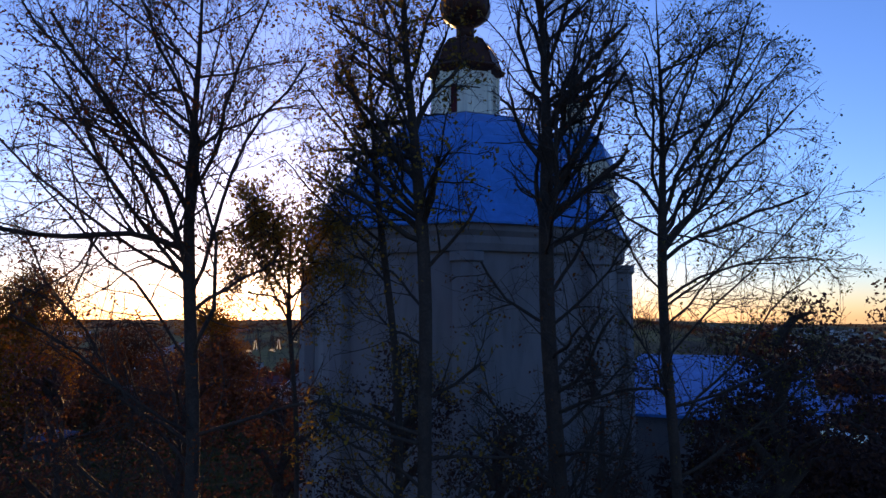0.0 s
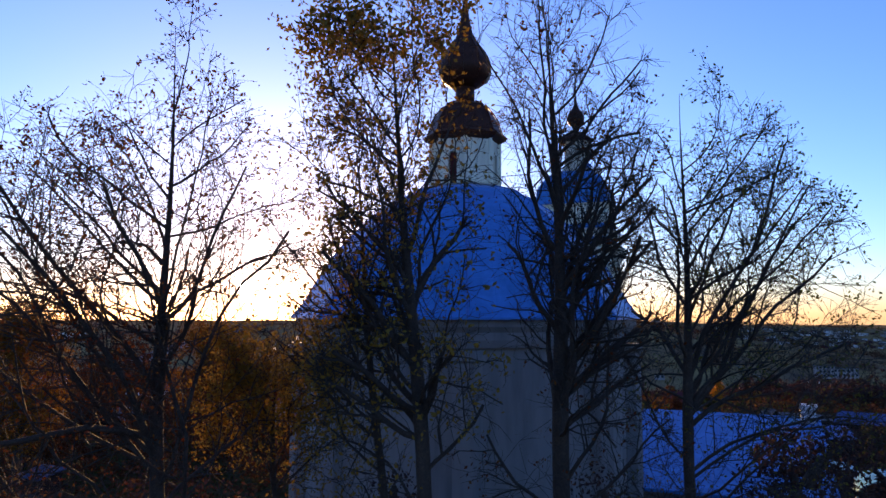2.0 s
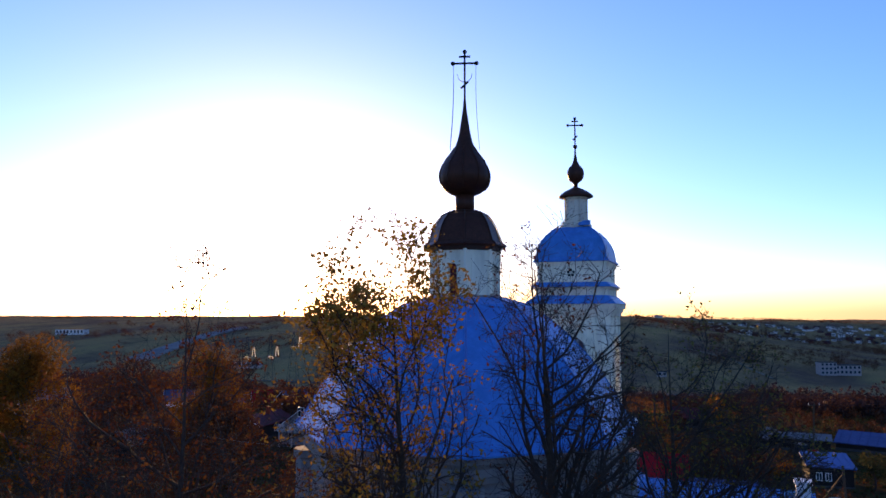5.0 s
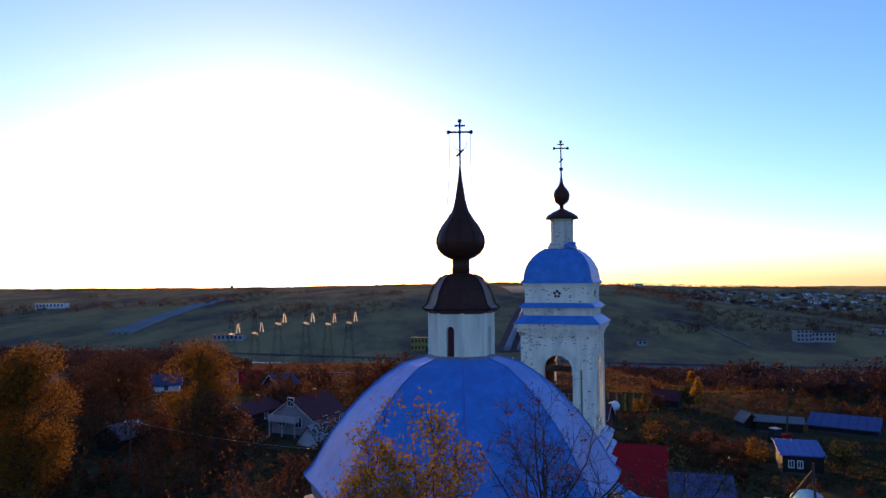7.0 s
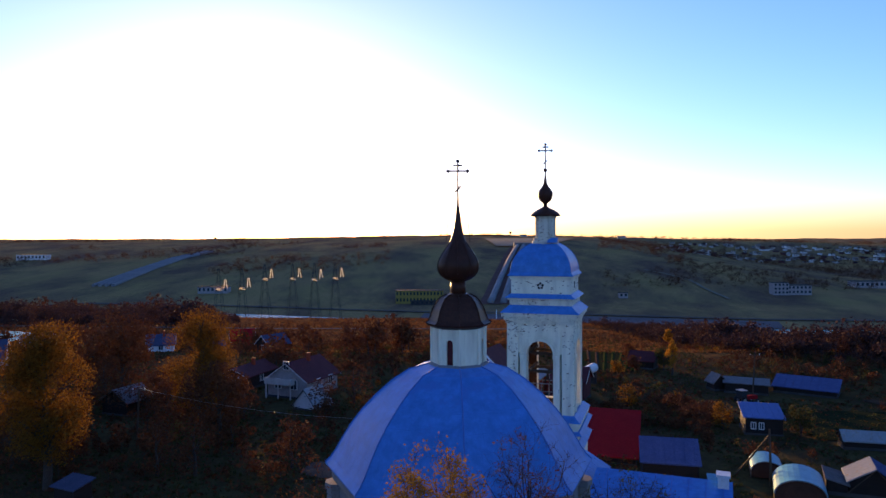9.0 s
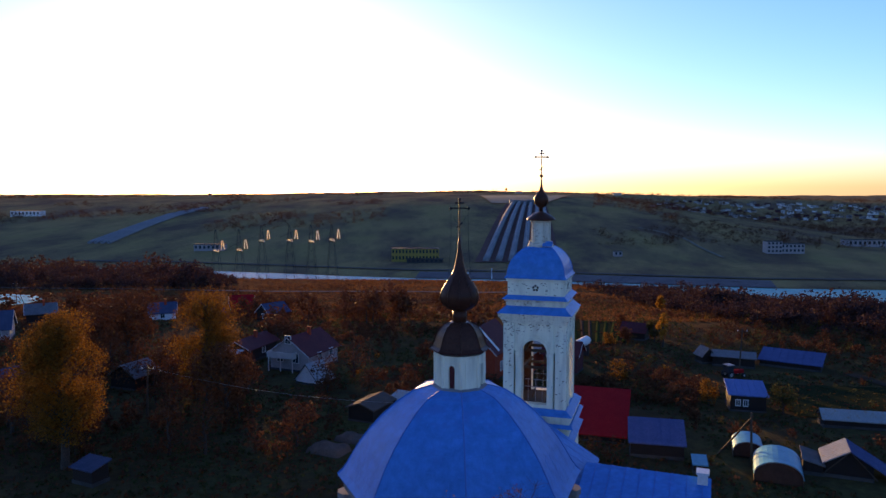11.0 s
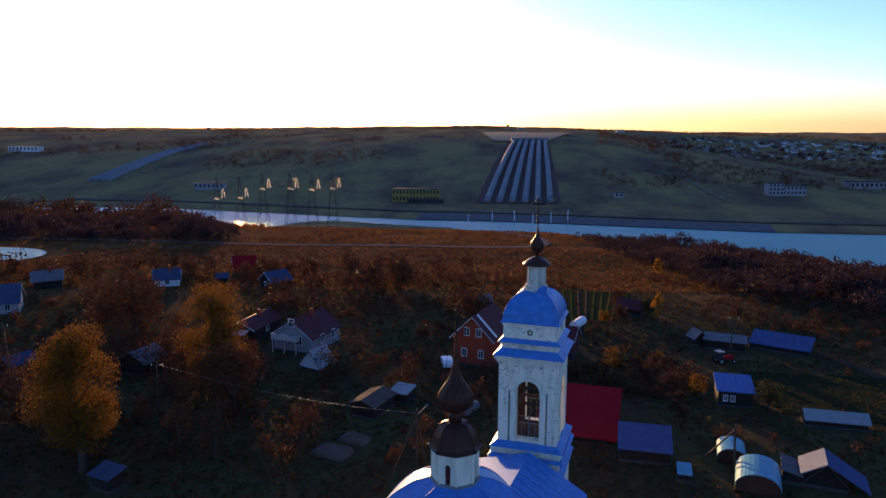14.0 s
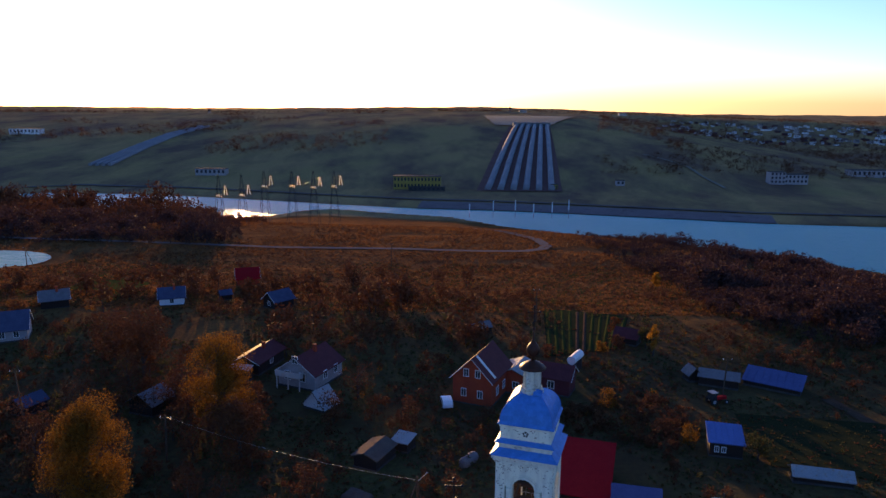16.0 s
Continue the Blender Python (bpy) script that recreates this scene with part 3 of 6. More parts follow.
bare_tree((-2.55, -11.6, 1.5), 17.8, 0.05, 41, M_LEAF_OLIVE, 0.9, 1.0, "young tree still full of olive leaves near the church wall", (-0.3, 0.0), ((10.5, 0.6), (13.5, 0.9), (15.2, 1.15), (16.5, 1.15), (17.3, 0.8), (17.8, 0.3)), 0.0, 18, (25, 65), 8, 2.2, 0.036)


def leafy_tree(base, height, wide, seed, mat, label, leaves=5000, size=0.16, low=0.25, group="village trees", lobes=22):
    rng = np.random.default_rng(seed)
    root = thing("tree", pose(*base), label, "tree", group)
    segs = []
    for k in range(8):
        segs.append((0.1 * math.sin(k), 0, height * 0.11 * k, 0.1 * math.sin(k + 1), 0, height * 0.11 * (k + 1), 0.03 * height * (1 - k / 9), 0.03 * height * (1 - (k + 1) / 9)))
    cents = []
    for k in range(lobes):
        f = rng.uniform(low, 0.97)
        reach = wide * 0.5 * math.sqrt(max(0.05, 1 - abs((f - 0.5) / 0.52) ** 2.2)) * rng.uniform(0.25, 0.85)
        a = rng.uniform(0, 6.28)
        c = np.array([reach * math.cos(a), reach * math.sin(a), height * f])
        p = np.array([0, 0, max(height * 0.12, height * f - reach * 0.9)])
        segs.append((*p, *(p + (c - p) * 0.5 + [0, 0, 0.2]), 0.009 * height, 0.006 * height))
        segs.append((*(p + (c - p) * 0.5 + [0, 0, 0.2]), *c, 0.006 * height, 0.002 * height))
        cents.append((c, rng.uniform(0.15, 0.25) * wide))
    tubes_object("trunk", segs, M_BARK, root, 6)
    v = []
    for c, r in cents:
        d = rng.normal(size=(leaves // lobes, 3))
        d /= np.linalg.norm(d, axis=1)[:, None]
        v.append(c + d * (r * rng.uniform(0.25, 1.15, len(d)) ** 0.6)[:, None] * [1, 1, 0.85])
    quads_object("crown", leaf_quads(rng, np.concatenate(v), size), mat, root)
    return root


def on_land(x, y, sink=0.0):
    return (x, y, float(land(x, y)) - sink)


leafy_tree(on_land(-38.6, 34.6), 14.8, 8.8, 21, M_LEAF_YEL, "broad birch full of golden leaves beside the cottages", 30000, 0.11, 0.27, lobes=56)
leafy_tree(on_land(-33.6, 61.3), 15.2, 8.6, 22, M_LEAF_YEL, "tall golden birch beside a grey roof", 26000, 0.11, 0.2, lobes=50)
leafy_tree(on_land(-27.5, 50.0), 9.0, 8.5, 23, M_BUSH, "rusty brown tree in the garden", 5000, 0.17)
leafy_tree(on_land(8.4, -5.0), 13.4, 5.2, 33, M_BRUSH, "dark brown tree beside the church wall", 20000, 0.085, 0.2, "trees beside the church")
leafy_tree(on_land(12.0, -2.5), 13.0, 6.0, 34, M_BRUSH, "dark rounded tree beside the side wing", 20000, 0.085, 0.2, "trees beside the church")
leafy_tree(on_land(5.6, -7.5), 10.5, 3.4, 35, M_BRUSH, "slim dark tree at the churchyard edge", 9000, 0.08, 0.2, "trees beside the church")
for k, (tx, ty, th, tw) in enumerate(((-6.2, -8.6, 13.2, 4.2), (-3.6, -9.6, 12.2, 3.6), (-1.2, -8.8, 12.8, 3.4), (1.0, -9.4, 12.0, 3.2), (3.2, -8.8, 13.0, 3.6), (-8.6, -9.4, 12.6, 4.4), (6.8, -9.4, 14.2, 3.6), (9.6, -8.8, 14.4, 4.2), (12.6, -8.0, 14.0, 4.6))):
    leafy_tree(on_land(tx, ty), th, tw, 300 + k, M_BRUSH, "dark leafless sapling before the church wall", 7000, 0.05, 0.3, "saplings before the church", 30)
leafy_tree(on_land(-55.0, 84.0), 12.0, 13.0, 24, M_BUSH, "dark brown spreading garden tree", 6000, 0.2)
leafy_tree(on_land(-64.0, 92.0), 10.0, 9.0, 25, M_BUSH, "dull brown tree among the cottages", 4000, 0.2)
leafy_tree(on_land(38.7, 98.5), 6.4, 2.4, 26, M_LEAF_GOLD, "slim yellow birch among the bushes", 1600, 0.14)
leafy_tree(on_land(34.0, 112.0), 4.0, 2.6, 27, M_LEAF_RED, "small red rowan in the garden", 900, 0.14)
leafy_tree(on_land(38.4, 103.0), 4.2, 3.4, 36, M_BUSH_G, "green bush beside the garden house", 1400, 0.14)
leafy_tree(on_land(32.6, 101.5), 3.2, 3.0, 37, M_BUSH, "brown bush at the garden corner", 1200, 0.14)
leafy_tree(on_land(29.0, 99.5), 2.4, 2.6, 38, M_LEAF_YEL, "low ochre bush at the garden edge", 900, 0.13)
leafy_tree(on_land(24.5, 73.0), 3.0, 3.2, 28, M_LEAF_YEL, "low yellow garden bush", 900, 0.13)
leafy_tree(on_land(33.0, 58.5), 3.4, 3.2, 29, M_LEAF_YEL, "yellow bush beside the blue shed", 900, 0.13)
leafy_tree(on_land(40.8, 54.5), 3.6, 4.0, 30, M_BUSH_G, "green bush beside the blue shed", 1200, 0.14)
leafy_tree(on_land(62.3, 181.0), 5.0, 3.0, 31, M_LEAF_GOLD, "yellow birch standing alone on the slope", 1400, 0.2)


def scatter(name, spots, mat, label, category, seed, leaves=40, stem=True):
    """A thicket as one object: spots are rows of x, y, height, width."""
    rng = np.random.default_rng(seed)
    cents, segs = [], []
    sizes = []
    for x, y, h, w in spots:
        z = float(land(x, y))
        lobes = rng.integers(3, 6)
        for k in range(lobes):
            a = rng.uniform(0, 6.28)
            c = np.array([x + w * 0.32 * math.cos(a) * rng.uniform(0, 1), y + w * 0.32 * math.sin(a) * rng.uniform(0, 1), z + h * rng.uniform(0.35, 0.8)])
            d = rng.normal(size=(leaves // lobes, 3))
            d /= np.linalg.norm(d, axis=1)[:, None]
            cents.append(c + d * (rng.uniform(0.3, 1.1, len(d)) ** 0.7)[:, None] * [w * 0.3, w * 0.3, h * 0.3])
            sizes.append(np.full(len(d), 0.055 * w + 0.045))
        if stem:
            segs.append((x, y, z - 0.3, x + rng.normal(0, 0.1) * w, y, z + h * 0.6, 0.02 * h, 0.008 * h))
    c = np.concatenate(cents)
    o = quads_object(name, leaf_quads(rng, c, np.concatenate(sizes)), mat)
    tagged(o, label, category, "", "stuff")
    if segs:
        tubes_object("stems", segs, M_BARK, o, 4)
    return o


HOMES = [(5, 78, 9), (-24, 83, 8), (-24, 73, 6), (-31, 79, 4), (-10, 51, 5), (17.5, 52, 10), (22, 43, 7), (31, 36, 6), (46, 49, 6), (38, 33, 6), (37, 57, 5), (56, 83, 8), (46, 82, 7), (19, 79, 6),
         (-72, 137, 6), (-44, 133, 6), (-61, 147, 4), (-64, 177, 6), (-97, 130, 6), (-92, 103, 8), (-22, 71, 5), (-12, 40, 4), (-34, 31, 3), (24, 34, 2), (5, 111, 4), (42, 85, 3), (64, 70, 4), (-104, 172, 15), (-53, 112, 11), (24, 108, 9), (32, 120, 9), (27, 130, 7), (35.6, 106.5, 4), (0, 5, 16), (13, 8, 10)]


def free(x, y, gap=0.0):
    return all(math.hypot(x - a, y - b) > r + gap for a, b, r in HOMES)


def village_spots(n, seed, x0, x1, y0, y1, h0, h1):
    rng = np.random.default_rng(seed)
    out = []
    while len(out) < n:
        x, y = rng.uniform(x0, x1), rng.uniform(y0, y1)
        if noise.noise((x * 0.035, y * 0.035, seed)) < -0.12 or not free(x, y, 0.5):
            continue
        if 36 < x < 75 and 40 < y < 80 and rng.uniform() < 0.8:
            continue
        h = rng.uniform(h0, h1)
        out.append((x, y, h, h * rng.uniform(0.7, 1.3)))
    return out


scatter("bushes", village_spots(1500, 5, -140, 90, 36, 165, 0.8, 2.8), M_BUSH, "dense brown autumn bushes in the gardens", "bushes", 41, 110)
scatter("green_bushes", village_spots(800, 6, -140, 80, 36, 165, 0.7, 2.4), M_BUSH_G, "low dull green garden bushes", "bushes", 42, 50)
scatter("yellow_bushes", village_spots(70, 7, -110, 70, 45, 150, 0.7, 1.8), M_LEAF_YEL, "scattered yellow bushes", "bushes", 43, 60)
scatter("weed_clumps", village_spots(230, 17, 12, 36, 42, 76, 0.6, 1.9), M_BUSH, "tall russet weeds behind the red barn", "weeds", 54, 90)
for k, (tx, ty, th, tw) in enumerate(village_spots(46, 18, -78, -12, 38, 78, 3.5, 6.5)):
    leafy_tree(on_land(tx, ty), th, tw, 500 + k, M_BUSH, "dark brown fruit tree in the gardens", 700, 0.16, 0.2, "orchard", 12)
scatter("garden_trees", village_spots(75, 8, -135, 5, 60, 190, 4.0, 8.5), M_BUSH, "dark brown garden trees", "trees", 44, 220)


def road_line(x):
    """How far north the field road runs at x."""
    return np.interp(x, (-330, -213, -142, -75, -26, 11, 30, 42), (300, 289, 279, 266, 266, 261, 263, 272))


def undergrowth(name, n, seed, y0, y1, lo, hi, mat, label, cut=-0.2):
    """Tufts of dry grass and weeds that cover the open ground."""
    rng = np.random.default_rng(seed)
    y = y0 + (y1 - y0) * rng.uniform(size=n) ** 1.2
    x = rng.uniform(-0.72, 0.66, n) * (y + 40)
    keep = np.ones(n, bool)
    for a, b, r in HOMES:
        keep &= np.hypot(x - a, y - b) > r * 0.75
    keep &= (np.hypot((x - POND[0]) / 32, (y - POND[1]) / 23) > 1.05) & (np.abs(y - road_line(x)) > 4)
    patchy = np.array([noise.noise((a * 0.045, b * 0.045, seed)) for a, b in zip(x, y)])
    keep &= patchy > cut
    x, y = x[keep], y[keep]
    s = rng.uniform(lo, hi, len(x)) * (0.8 + y / 250)
    base = np.stack([x, y, land(x, y) + 0.35 * s], 1)
    cents = np.concatenate([base + rng.normal(0, 0.45, base.shape) * s[:, None] * [1, 1, 0.3] for _ in range(4)])
    v = leaf_quads(rng, cents, np.concatenate([s] * 4) * 0.55)
    tagged(quads_object(name, v, mat), label, "undergrowth", "", "stuff")


undergrowth("dry_weeds", 16000, 61, 22, 250, 0.2, 0.5, M_BUSH, "dry brown weeds over the village ground", -0.3)
undergrowth("dull_grass", 30000, 62, 22, 230, 0.18, 0.42, M_BUSH_G, "dull green grass tufts between the gardens", -0.3)
undergrowth("meadow_grass", 60000, 63, 130, 480, 0.22, 0.5, M_STRAW, "rust-coloured grass tufts over the meadow", -0.4)


def wood_spots(n, seed):
    rng = np.random.default_rng(seed)
    out = []
    while len(out) < n:
        y = rng.uniform(104, 430)
        x = rng.uniform(50, 0.72 * y + 70)
        edge = np.interp(y, (104, 110, 118, 130, 168, 216, 247, 285, 340, 430), (104, 86, 76, 70, 68, 70, 66, 60, 72, 80))
        if y > np.interp(x, NEAR_X, NEAR_Y) - 30 or x < edge + 9 * noise.noise((y * 0.06, 1.0, 2.0)):
            continue
        h = rng.uniform(4.0, 8.5) * (0.62 if x < 120 and y > 235 else 1.0) * (0.8 + 0.9 * noise.noise((x * 0.03, y * 0.03, 4.0))) * min(1.0, max(0.4, (y - 70) / 130))
        out.append((x, y, h, h * rng.uniform(0.8, 1.25)))
    return out


def west_spots(n, seed):
    rng = np.random.default_rng(seed)
    out = []
    while len(out) < n:
        y = rng.uniform(272, 425)
        x = rng.uniform(-0.8 * y, -0.32 * y - 6)
        if noise.noise((x * 0.02, y * 0.02, 9.0)) < -0.35:
            continue
        h = rng.uniform(3.5, 9.0) * (0.9 + 0.9 * noise.noise((x * 0.03, y * 0.03, 6.0))) * min(1.0, max(0.3, (-x / y - 0.31) / 0.1))
        out.append((x, y, h, h * rng.uniform(0.8, 1.25)))
    return out


def shore_spots(n, seed):
    """Taller trees along the near bank, west of the bend."""
    rng = np.random.default_rng(seed)
    out = []
    while len(out) < n:
        y = rng.uniform(440, 770)
        x = rng.uniform(-0.78 * y, -0.29 * y)
        if y > np.interp(x, NEAR_X, NEAR_Y) - 6 or noise.noise((x * 0.012, y * 0.012, 5.0)) < -0.25:
            continue
        h = rng.uniform(6.0, 14.0) * (1.0 + 1.1 * noise.noise((x * 0.02, y * 0.02, 8.0))) * (1.5 if y > 600 and x < -0.4 * y else 1.0) * min(1.0, max(0.4, (-x / y - 0.25) / 0.16))
        out.append((x, y, h, h * rng.uniform(0.8, 1.3)))
    return out


scatter("shore_wood", shore_spots(800, 19), M_BUSH, "rust and olive trees along the near river bank", "wood", 51, 150)
scatter("riverside_wood", wood_spots(3700, 9), M_BRUSH, "dense russet wood along the river bank", "wood", 45, 125)
def edge_spots(n, seed):
    """Young trees where the wood meets the village slope."""
    rng = np.random.default_rng(seed)
    out = []
    while len(out) < n:
        y = rng.uniform(98, 175)
        x = rng.uniform(58, 0.66 * y + 60)
        if x < np.interp(y, (98, 104, 112, 120, 135, 175), (94, 80, 72, 66, 64, 66)) + 7 * noise.noise((y * 0.09, 3.0, 1.0)):
            continue
        h = rng.uniform(3.0, 6.0) * (0.9 + 0.8 * noise.noise((x * 0.06, y * 0.06, 2.0)))
        out.append((x, y, h, h * rng.uniform(0.8, 1.25)))
    return out


scatter("wood_edge", edge_spots(620, 23), M_BRUSH, "young leafless trees at the edge of the wood", "wood", 53, 120)
scatter("riverside_thicket", west_spots(900, 10), M_BRUSH, "dark wood on the near river bank", "wood", 46, 110)


def field_spots(n, seed):
    rng = np.random.default_rng(seed)
    out = []
    while len(out) < n:
        y = rng.uniform(140, 480)
        x = rng.uniform(-0.7, 0.36) * y - 10
        if y > np.interp(x, NEAR_X, NEAR_Y) - 12 or math.hypot((x - POND[0]) / 38, (y - POND[1]) / 28) < 1 or abs(y - road_line(x)) < 6 or noise.noise((x * 0.02, y * 0.02, 3.1)) < -0.1:
            continue
        h = rng.uniform(0.4, 1.3) + y * 0.001
        out.append((x, y, h, h * rng.uniform(1.0, 2.0)))
    return out


scatter("field_scrub", field_spots(4200, 11), M_BUSH, "rough brown scrub over the meadow", "scrub", 47, 24, False)


def far_spots(n, seed):
    rng = np.random.default_rng(seed)
    out = []
    while len(out) < n:
        y = rng.uniform(1050, 3000)
        x = rng.uniform(-0.72, 0.68) * y
        if -0.1 * y < x < 0.2 * y and y < 2500 or noise.noise((x * 0.0035, y * 0.0035, 7.7)) < 0.08 + (0.1 if x < 300 else -0.2):
            continue
        h = rng.uniform(7, 16)
        out.append((x, y, h, h * rng.uniform(0.9, 1.8)))
    return out


scatter("hillside_wood", far_spots(3200, 12), M_BUSH, "dark woods on the far hillside", "wood", 48, 36, False)


def skyline_spots(n, seed):
    rng = np.random.default_rng(seed)
    return [(x, rng.uniform(2700, 2850), h, h * rng.uniform(1, 2.4)) for x, h in zip(rng.uniform(-1900, 1950, n), rng.uniform(3, 9, n))]


scatter("skyline_wood", skyline_spots(900, 13), M_BUSH_G, "thin line of trees along the skyline", "wood", 49, 30, False)

# ---------------------------------------------------------------- church
TURN = -20.0
TOWER_TURN = -17.0


def spin(k, n):
    return Matrix.Rotation(2 * math.pi * k / n, 4, 'Z')


def cross(parent, z0, tall, wide, thick):
    c = bmesh.new()
    rod(c, (0, 0, z0), (0, 0, z0 + tall), thick, thick, 6)
    rod(c, (-wide / 2, 0, z0 + tall * 0.76), (wide / 2, 0, z0 + tall * 0.76), thick, thick, 6)
    rod(c, (-wide * 0.16, 0, z0 + tall * 0.24), (wide * 0.16, 0, z0 + tall * 0.38), thick, thick, 6)
    rod(c, (-wide * 0.24, 0, z0 + tall * 0.9), (wide * 0.24, 0, z0 + tall * 0.9), thick, thick, 6)
    for x, z in ((-wide / 2, 0.76), (wide / 2, 0.76), (0, 1.0)):
        bmesh.ops.create_icosphere(c, subdivisions=2, radius=thick * 2.2, matrix=Matrix.Translation((x, 0, z0 + tall * z)))
    return part("cross", c, M_IRON, parent, "black iron cross with a slanting foot bar")


def build_church():
    ch = thing("church", pose(0, 0, 1.5, 0, 0, TURN), "old whitewashed church with a blue eight-sided dome", "church")
    g = -1.5  # parts are given in heights above the land's zero
    w8 = math.radians(22.5)
    # M_WALL2 carries the shade of these walls in its dark grey.
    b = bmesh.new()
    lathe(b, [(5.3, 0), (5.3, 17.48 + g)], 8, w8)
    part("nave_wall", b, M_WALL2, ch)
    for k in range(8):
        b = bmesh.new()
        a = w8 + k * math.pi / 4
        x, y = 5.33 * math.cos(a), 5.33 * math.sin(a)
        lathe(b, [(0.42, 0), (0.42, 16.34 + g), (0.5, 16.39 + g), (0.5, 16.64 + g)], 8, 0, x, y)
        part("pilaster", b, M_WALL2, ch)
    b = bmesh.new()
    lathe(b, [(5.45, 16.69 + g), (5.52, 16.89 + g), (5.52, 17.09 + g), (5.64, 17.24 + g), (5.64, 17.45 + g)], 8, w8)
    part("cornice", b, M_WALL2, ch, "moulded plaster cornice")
    prof = [(5.8, 17.48), (5.55, 17.72), (5.32, 18.05), (5.04, 18.54), (4.68, 19.12), (4.2, 19.74), (3.6, 20.38), (2.92, 20.98), (2.15, 21.48), (1.3, 21.72)]
    prof = [(r, z + g) for r, z in prof]
    b = bmesh.new()
    lathe(b, [(5.8, 17.42 + g)] + prof, 8, w8)
    dome = part("dome_roof", b, M_BLUE, ch, "blue painted sheet-metal dome")
    # ridge rolls on the eight corners
    b = bmesh.new()
    chain(b, [(r * math.cos(w8), r * math.sin(w8), z + 0.01) for r, z in prof], 0.035)
    ridge = part("ridge_roll", b, M_BLUE2, dome)
    for k in range(1, 8):
        share("ridge_roll", ridge.data, dome, spin(k, 8))
    # sheets of one face of the dome, then turned to the other seven
    plates = []
    rng = random.Random(4)
    for (r1, z1), (r2, z2) in zip(prof, prof[1:]):
        n = max(1, round(2 * r1 * math.sin(w8) / 0.85))
        out = Vector((z1 - z2, 0, -(r2 - r1))).normalized()
        if out.x < 0:
            out = -out
        for k in range(n):
            def at(u, v):
                r, z = r1 + (r2 - r1) * v, z1 + (z2 - z1) * v
                return Vector((r * math.cos(w8), r * math.sin(w8) * (2 * u - 1), z))
            e, f = 0.012, 0.02
            lift = 0.006 + 0.008 * rng.random()
            q = [at((k + e) / n, f), at((k + 1 - e) / n, f), at((k + 1 - e) / n, 1 - f), at((k + e) / n, 1 - f)]
            b = bmesh.new()
            hexa(b, [tuple(p - 0.01 * out) for p in q] + [tuple(p + lift * out) for p in q])
            plates.append(mesh_of("roof_sheet", b, M_BLUE))
    for s in range(8):
        for me in plates:
            share("roof_sheet", me, dome, spin(s, 8))
    # lantern drum with windows in every second face
    drum = part("drum_core", _core(0.82, 21.3 + g, 23.4 + g), M_BLACK, ch)
    drum.name = "drum"
    tan = math.tan(w8)
    ap = 1.07
    for k in range(8):
        b = bmesh.new()
        if k % 2 == 0:
            arched_wall(b, 2 * ap * tan, 21.3 + g, 23.4 + g, 0.3, 21.72 + g, 22.72 + g, 0.2, -ap, 8)
        else:
            box(b, -ap * tan, ap * tan, -ap, -ap + 0.2, 21.3 + g, 23.4 + g)
            box(b, -0.22, 0.22, -ap - 0.025, -ap, 21.65 + g, 23.15 + g)
        o = part("drum_wall", b, M_WALL, drum)
        o.matrix_basis = spin(k, 8)
        if k % 2 == 0:
            b = bmesh.new()
            arch_band(b, 0.3, 22.72 + g, 0.06, -ap - 0.03, -ap, 8)
            box(b, -0.21, -0.15, -ap - 0.03, -ap, 21.72 + g, 22.72 + g)
            box(b, 0.15, 0.21, -ap - 0.03, -ap, 21.72 + g, 22.72 + g)
            o = part("window_surround", b, M_WALL, drum)
            o.matrix_basis = spin(k, 8)
            b = bmesh.new()
            box(b, -0.15, 0.15, -ap + 0.12, -ap + 0.14, 21.72 + g, 22.87 + g)
            o = part("window_pane", b, M_ROOF_BROWN, drum, "brown boarded window")
            o.matrix_basis = spin(k, 8)
        b = bmesh.new()
        a = w8 + k * math.pi / 4
        rod(b, (1.152 * math.cos(a), 1.152 * math.sin(a), 21.35 + g), (1.152 * math.cos(a), 1.152 * math.sin(a), 23.4 + g), 0.075, 0.075, 8)
        part("corner_shaft", b, M_WALL, drum)
    b = bmesh.new()
    lathe(b, [(1.34, 21.45 + g), (1.34, 21.72 + g), (1.24, 21.8 + g)], 8, w8)
    part("drum_foot", b, M_WALL2, drum)
    b = bmesh.new()
    lathe(b, [(1.16, 23.3 + g), (1.38, 23.42 + g), (1.43, 23.5 + g), (1.27, 23.62 + g), (1.18, 23.85 + g), (1.1, 24.1 + g), (0.96, 24.36 + g), (0.78, 24.58 + g), (0.5, 24.72 + g), (0.36, 24.76 + g)], 8, w8)
    cap = part("drum_cap", b, M_DARK, ch, "dark brown sheet-metal cap")
    for k in range(8):
        b = bmesh.new()
        p = [(1.45, 23.5), (1.29, 23.62), (1.2, 23.86), (1.12, 24.11), (0.98, 24.37), (0.8, 24.59), (0.5, 24.74)]
        a = w8 + k * math.pi / 4
        chain(b, [(r * math.cos(a), r * math.sin(a), z + g) for r, z in p], 0.022, 5)
        part("cap_rib", b, M_DARK, cap)
    b = bmesh.new()
    lathe(b, [(0.33, 24.7 + g), (0.33, 25.3 + g)], 16)
    part("neck", b, M_DARK, ch, smooth=True)
    b = bmesh.new()
    lathe(b, [(0.36, 25.28), (0.55, 25.36), (0.74, 25.5), (0.86, 25.68), (0.91, 25.88), (0.9, 26.06), (0.82, 26.28), (0.68, 26.52), (0.5, 26.76), (0.36, 26.98), (0.27, 27.2), (0.2, 27.5), (0.13, 27.95), (0.07, 28.35), (0.035, 28.75)], 20)
    bmesh.ops.translate(b, verts=b.verts[:], vec=(0, 0, g))
    onion = part("onion_dome", b, M_DARK, ch, "dark brown onion dome with a long spire", True)
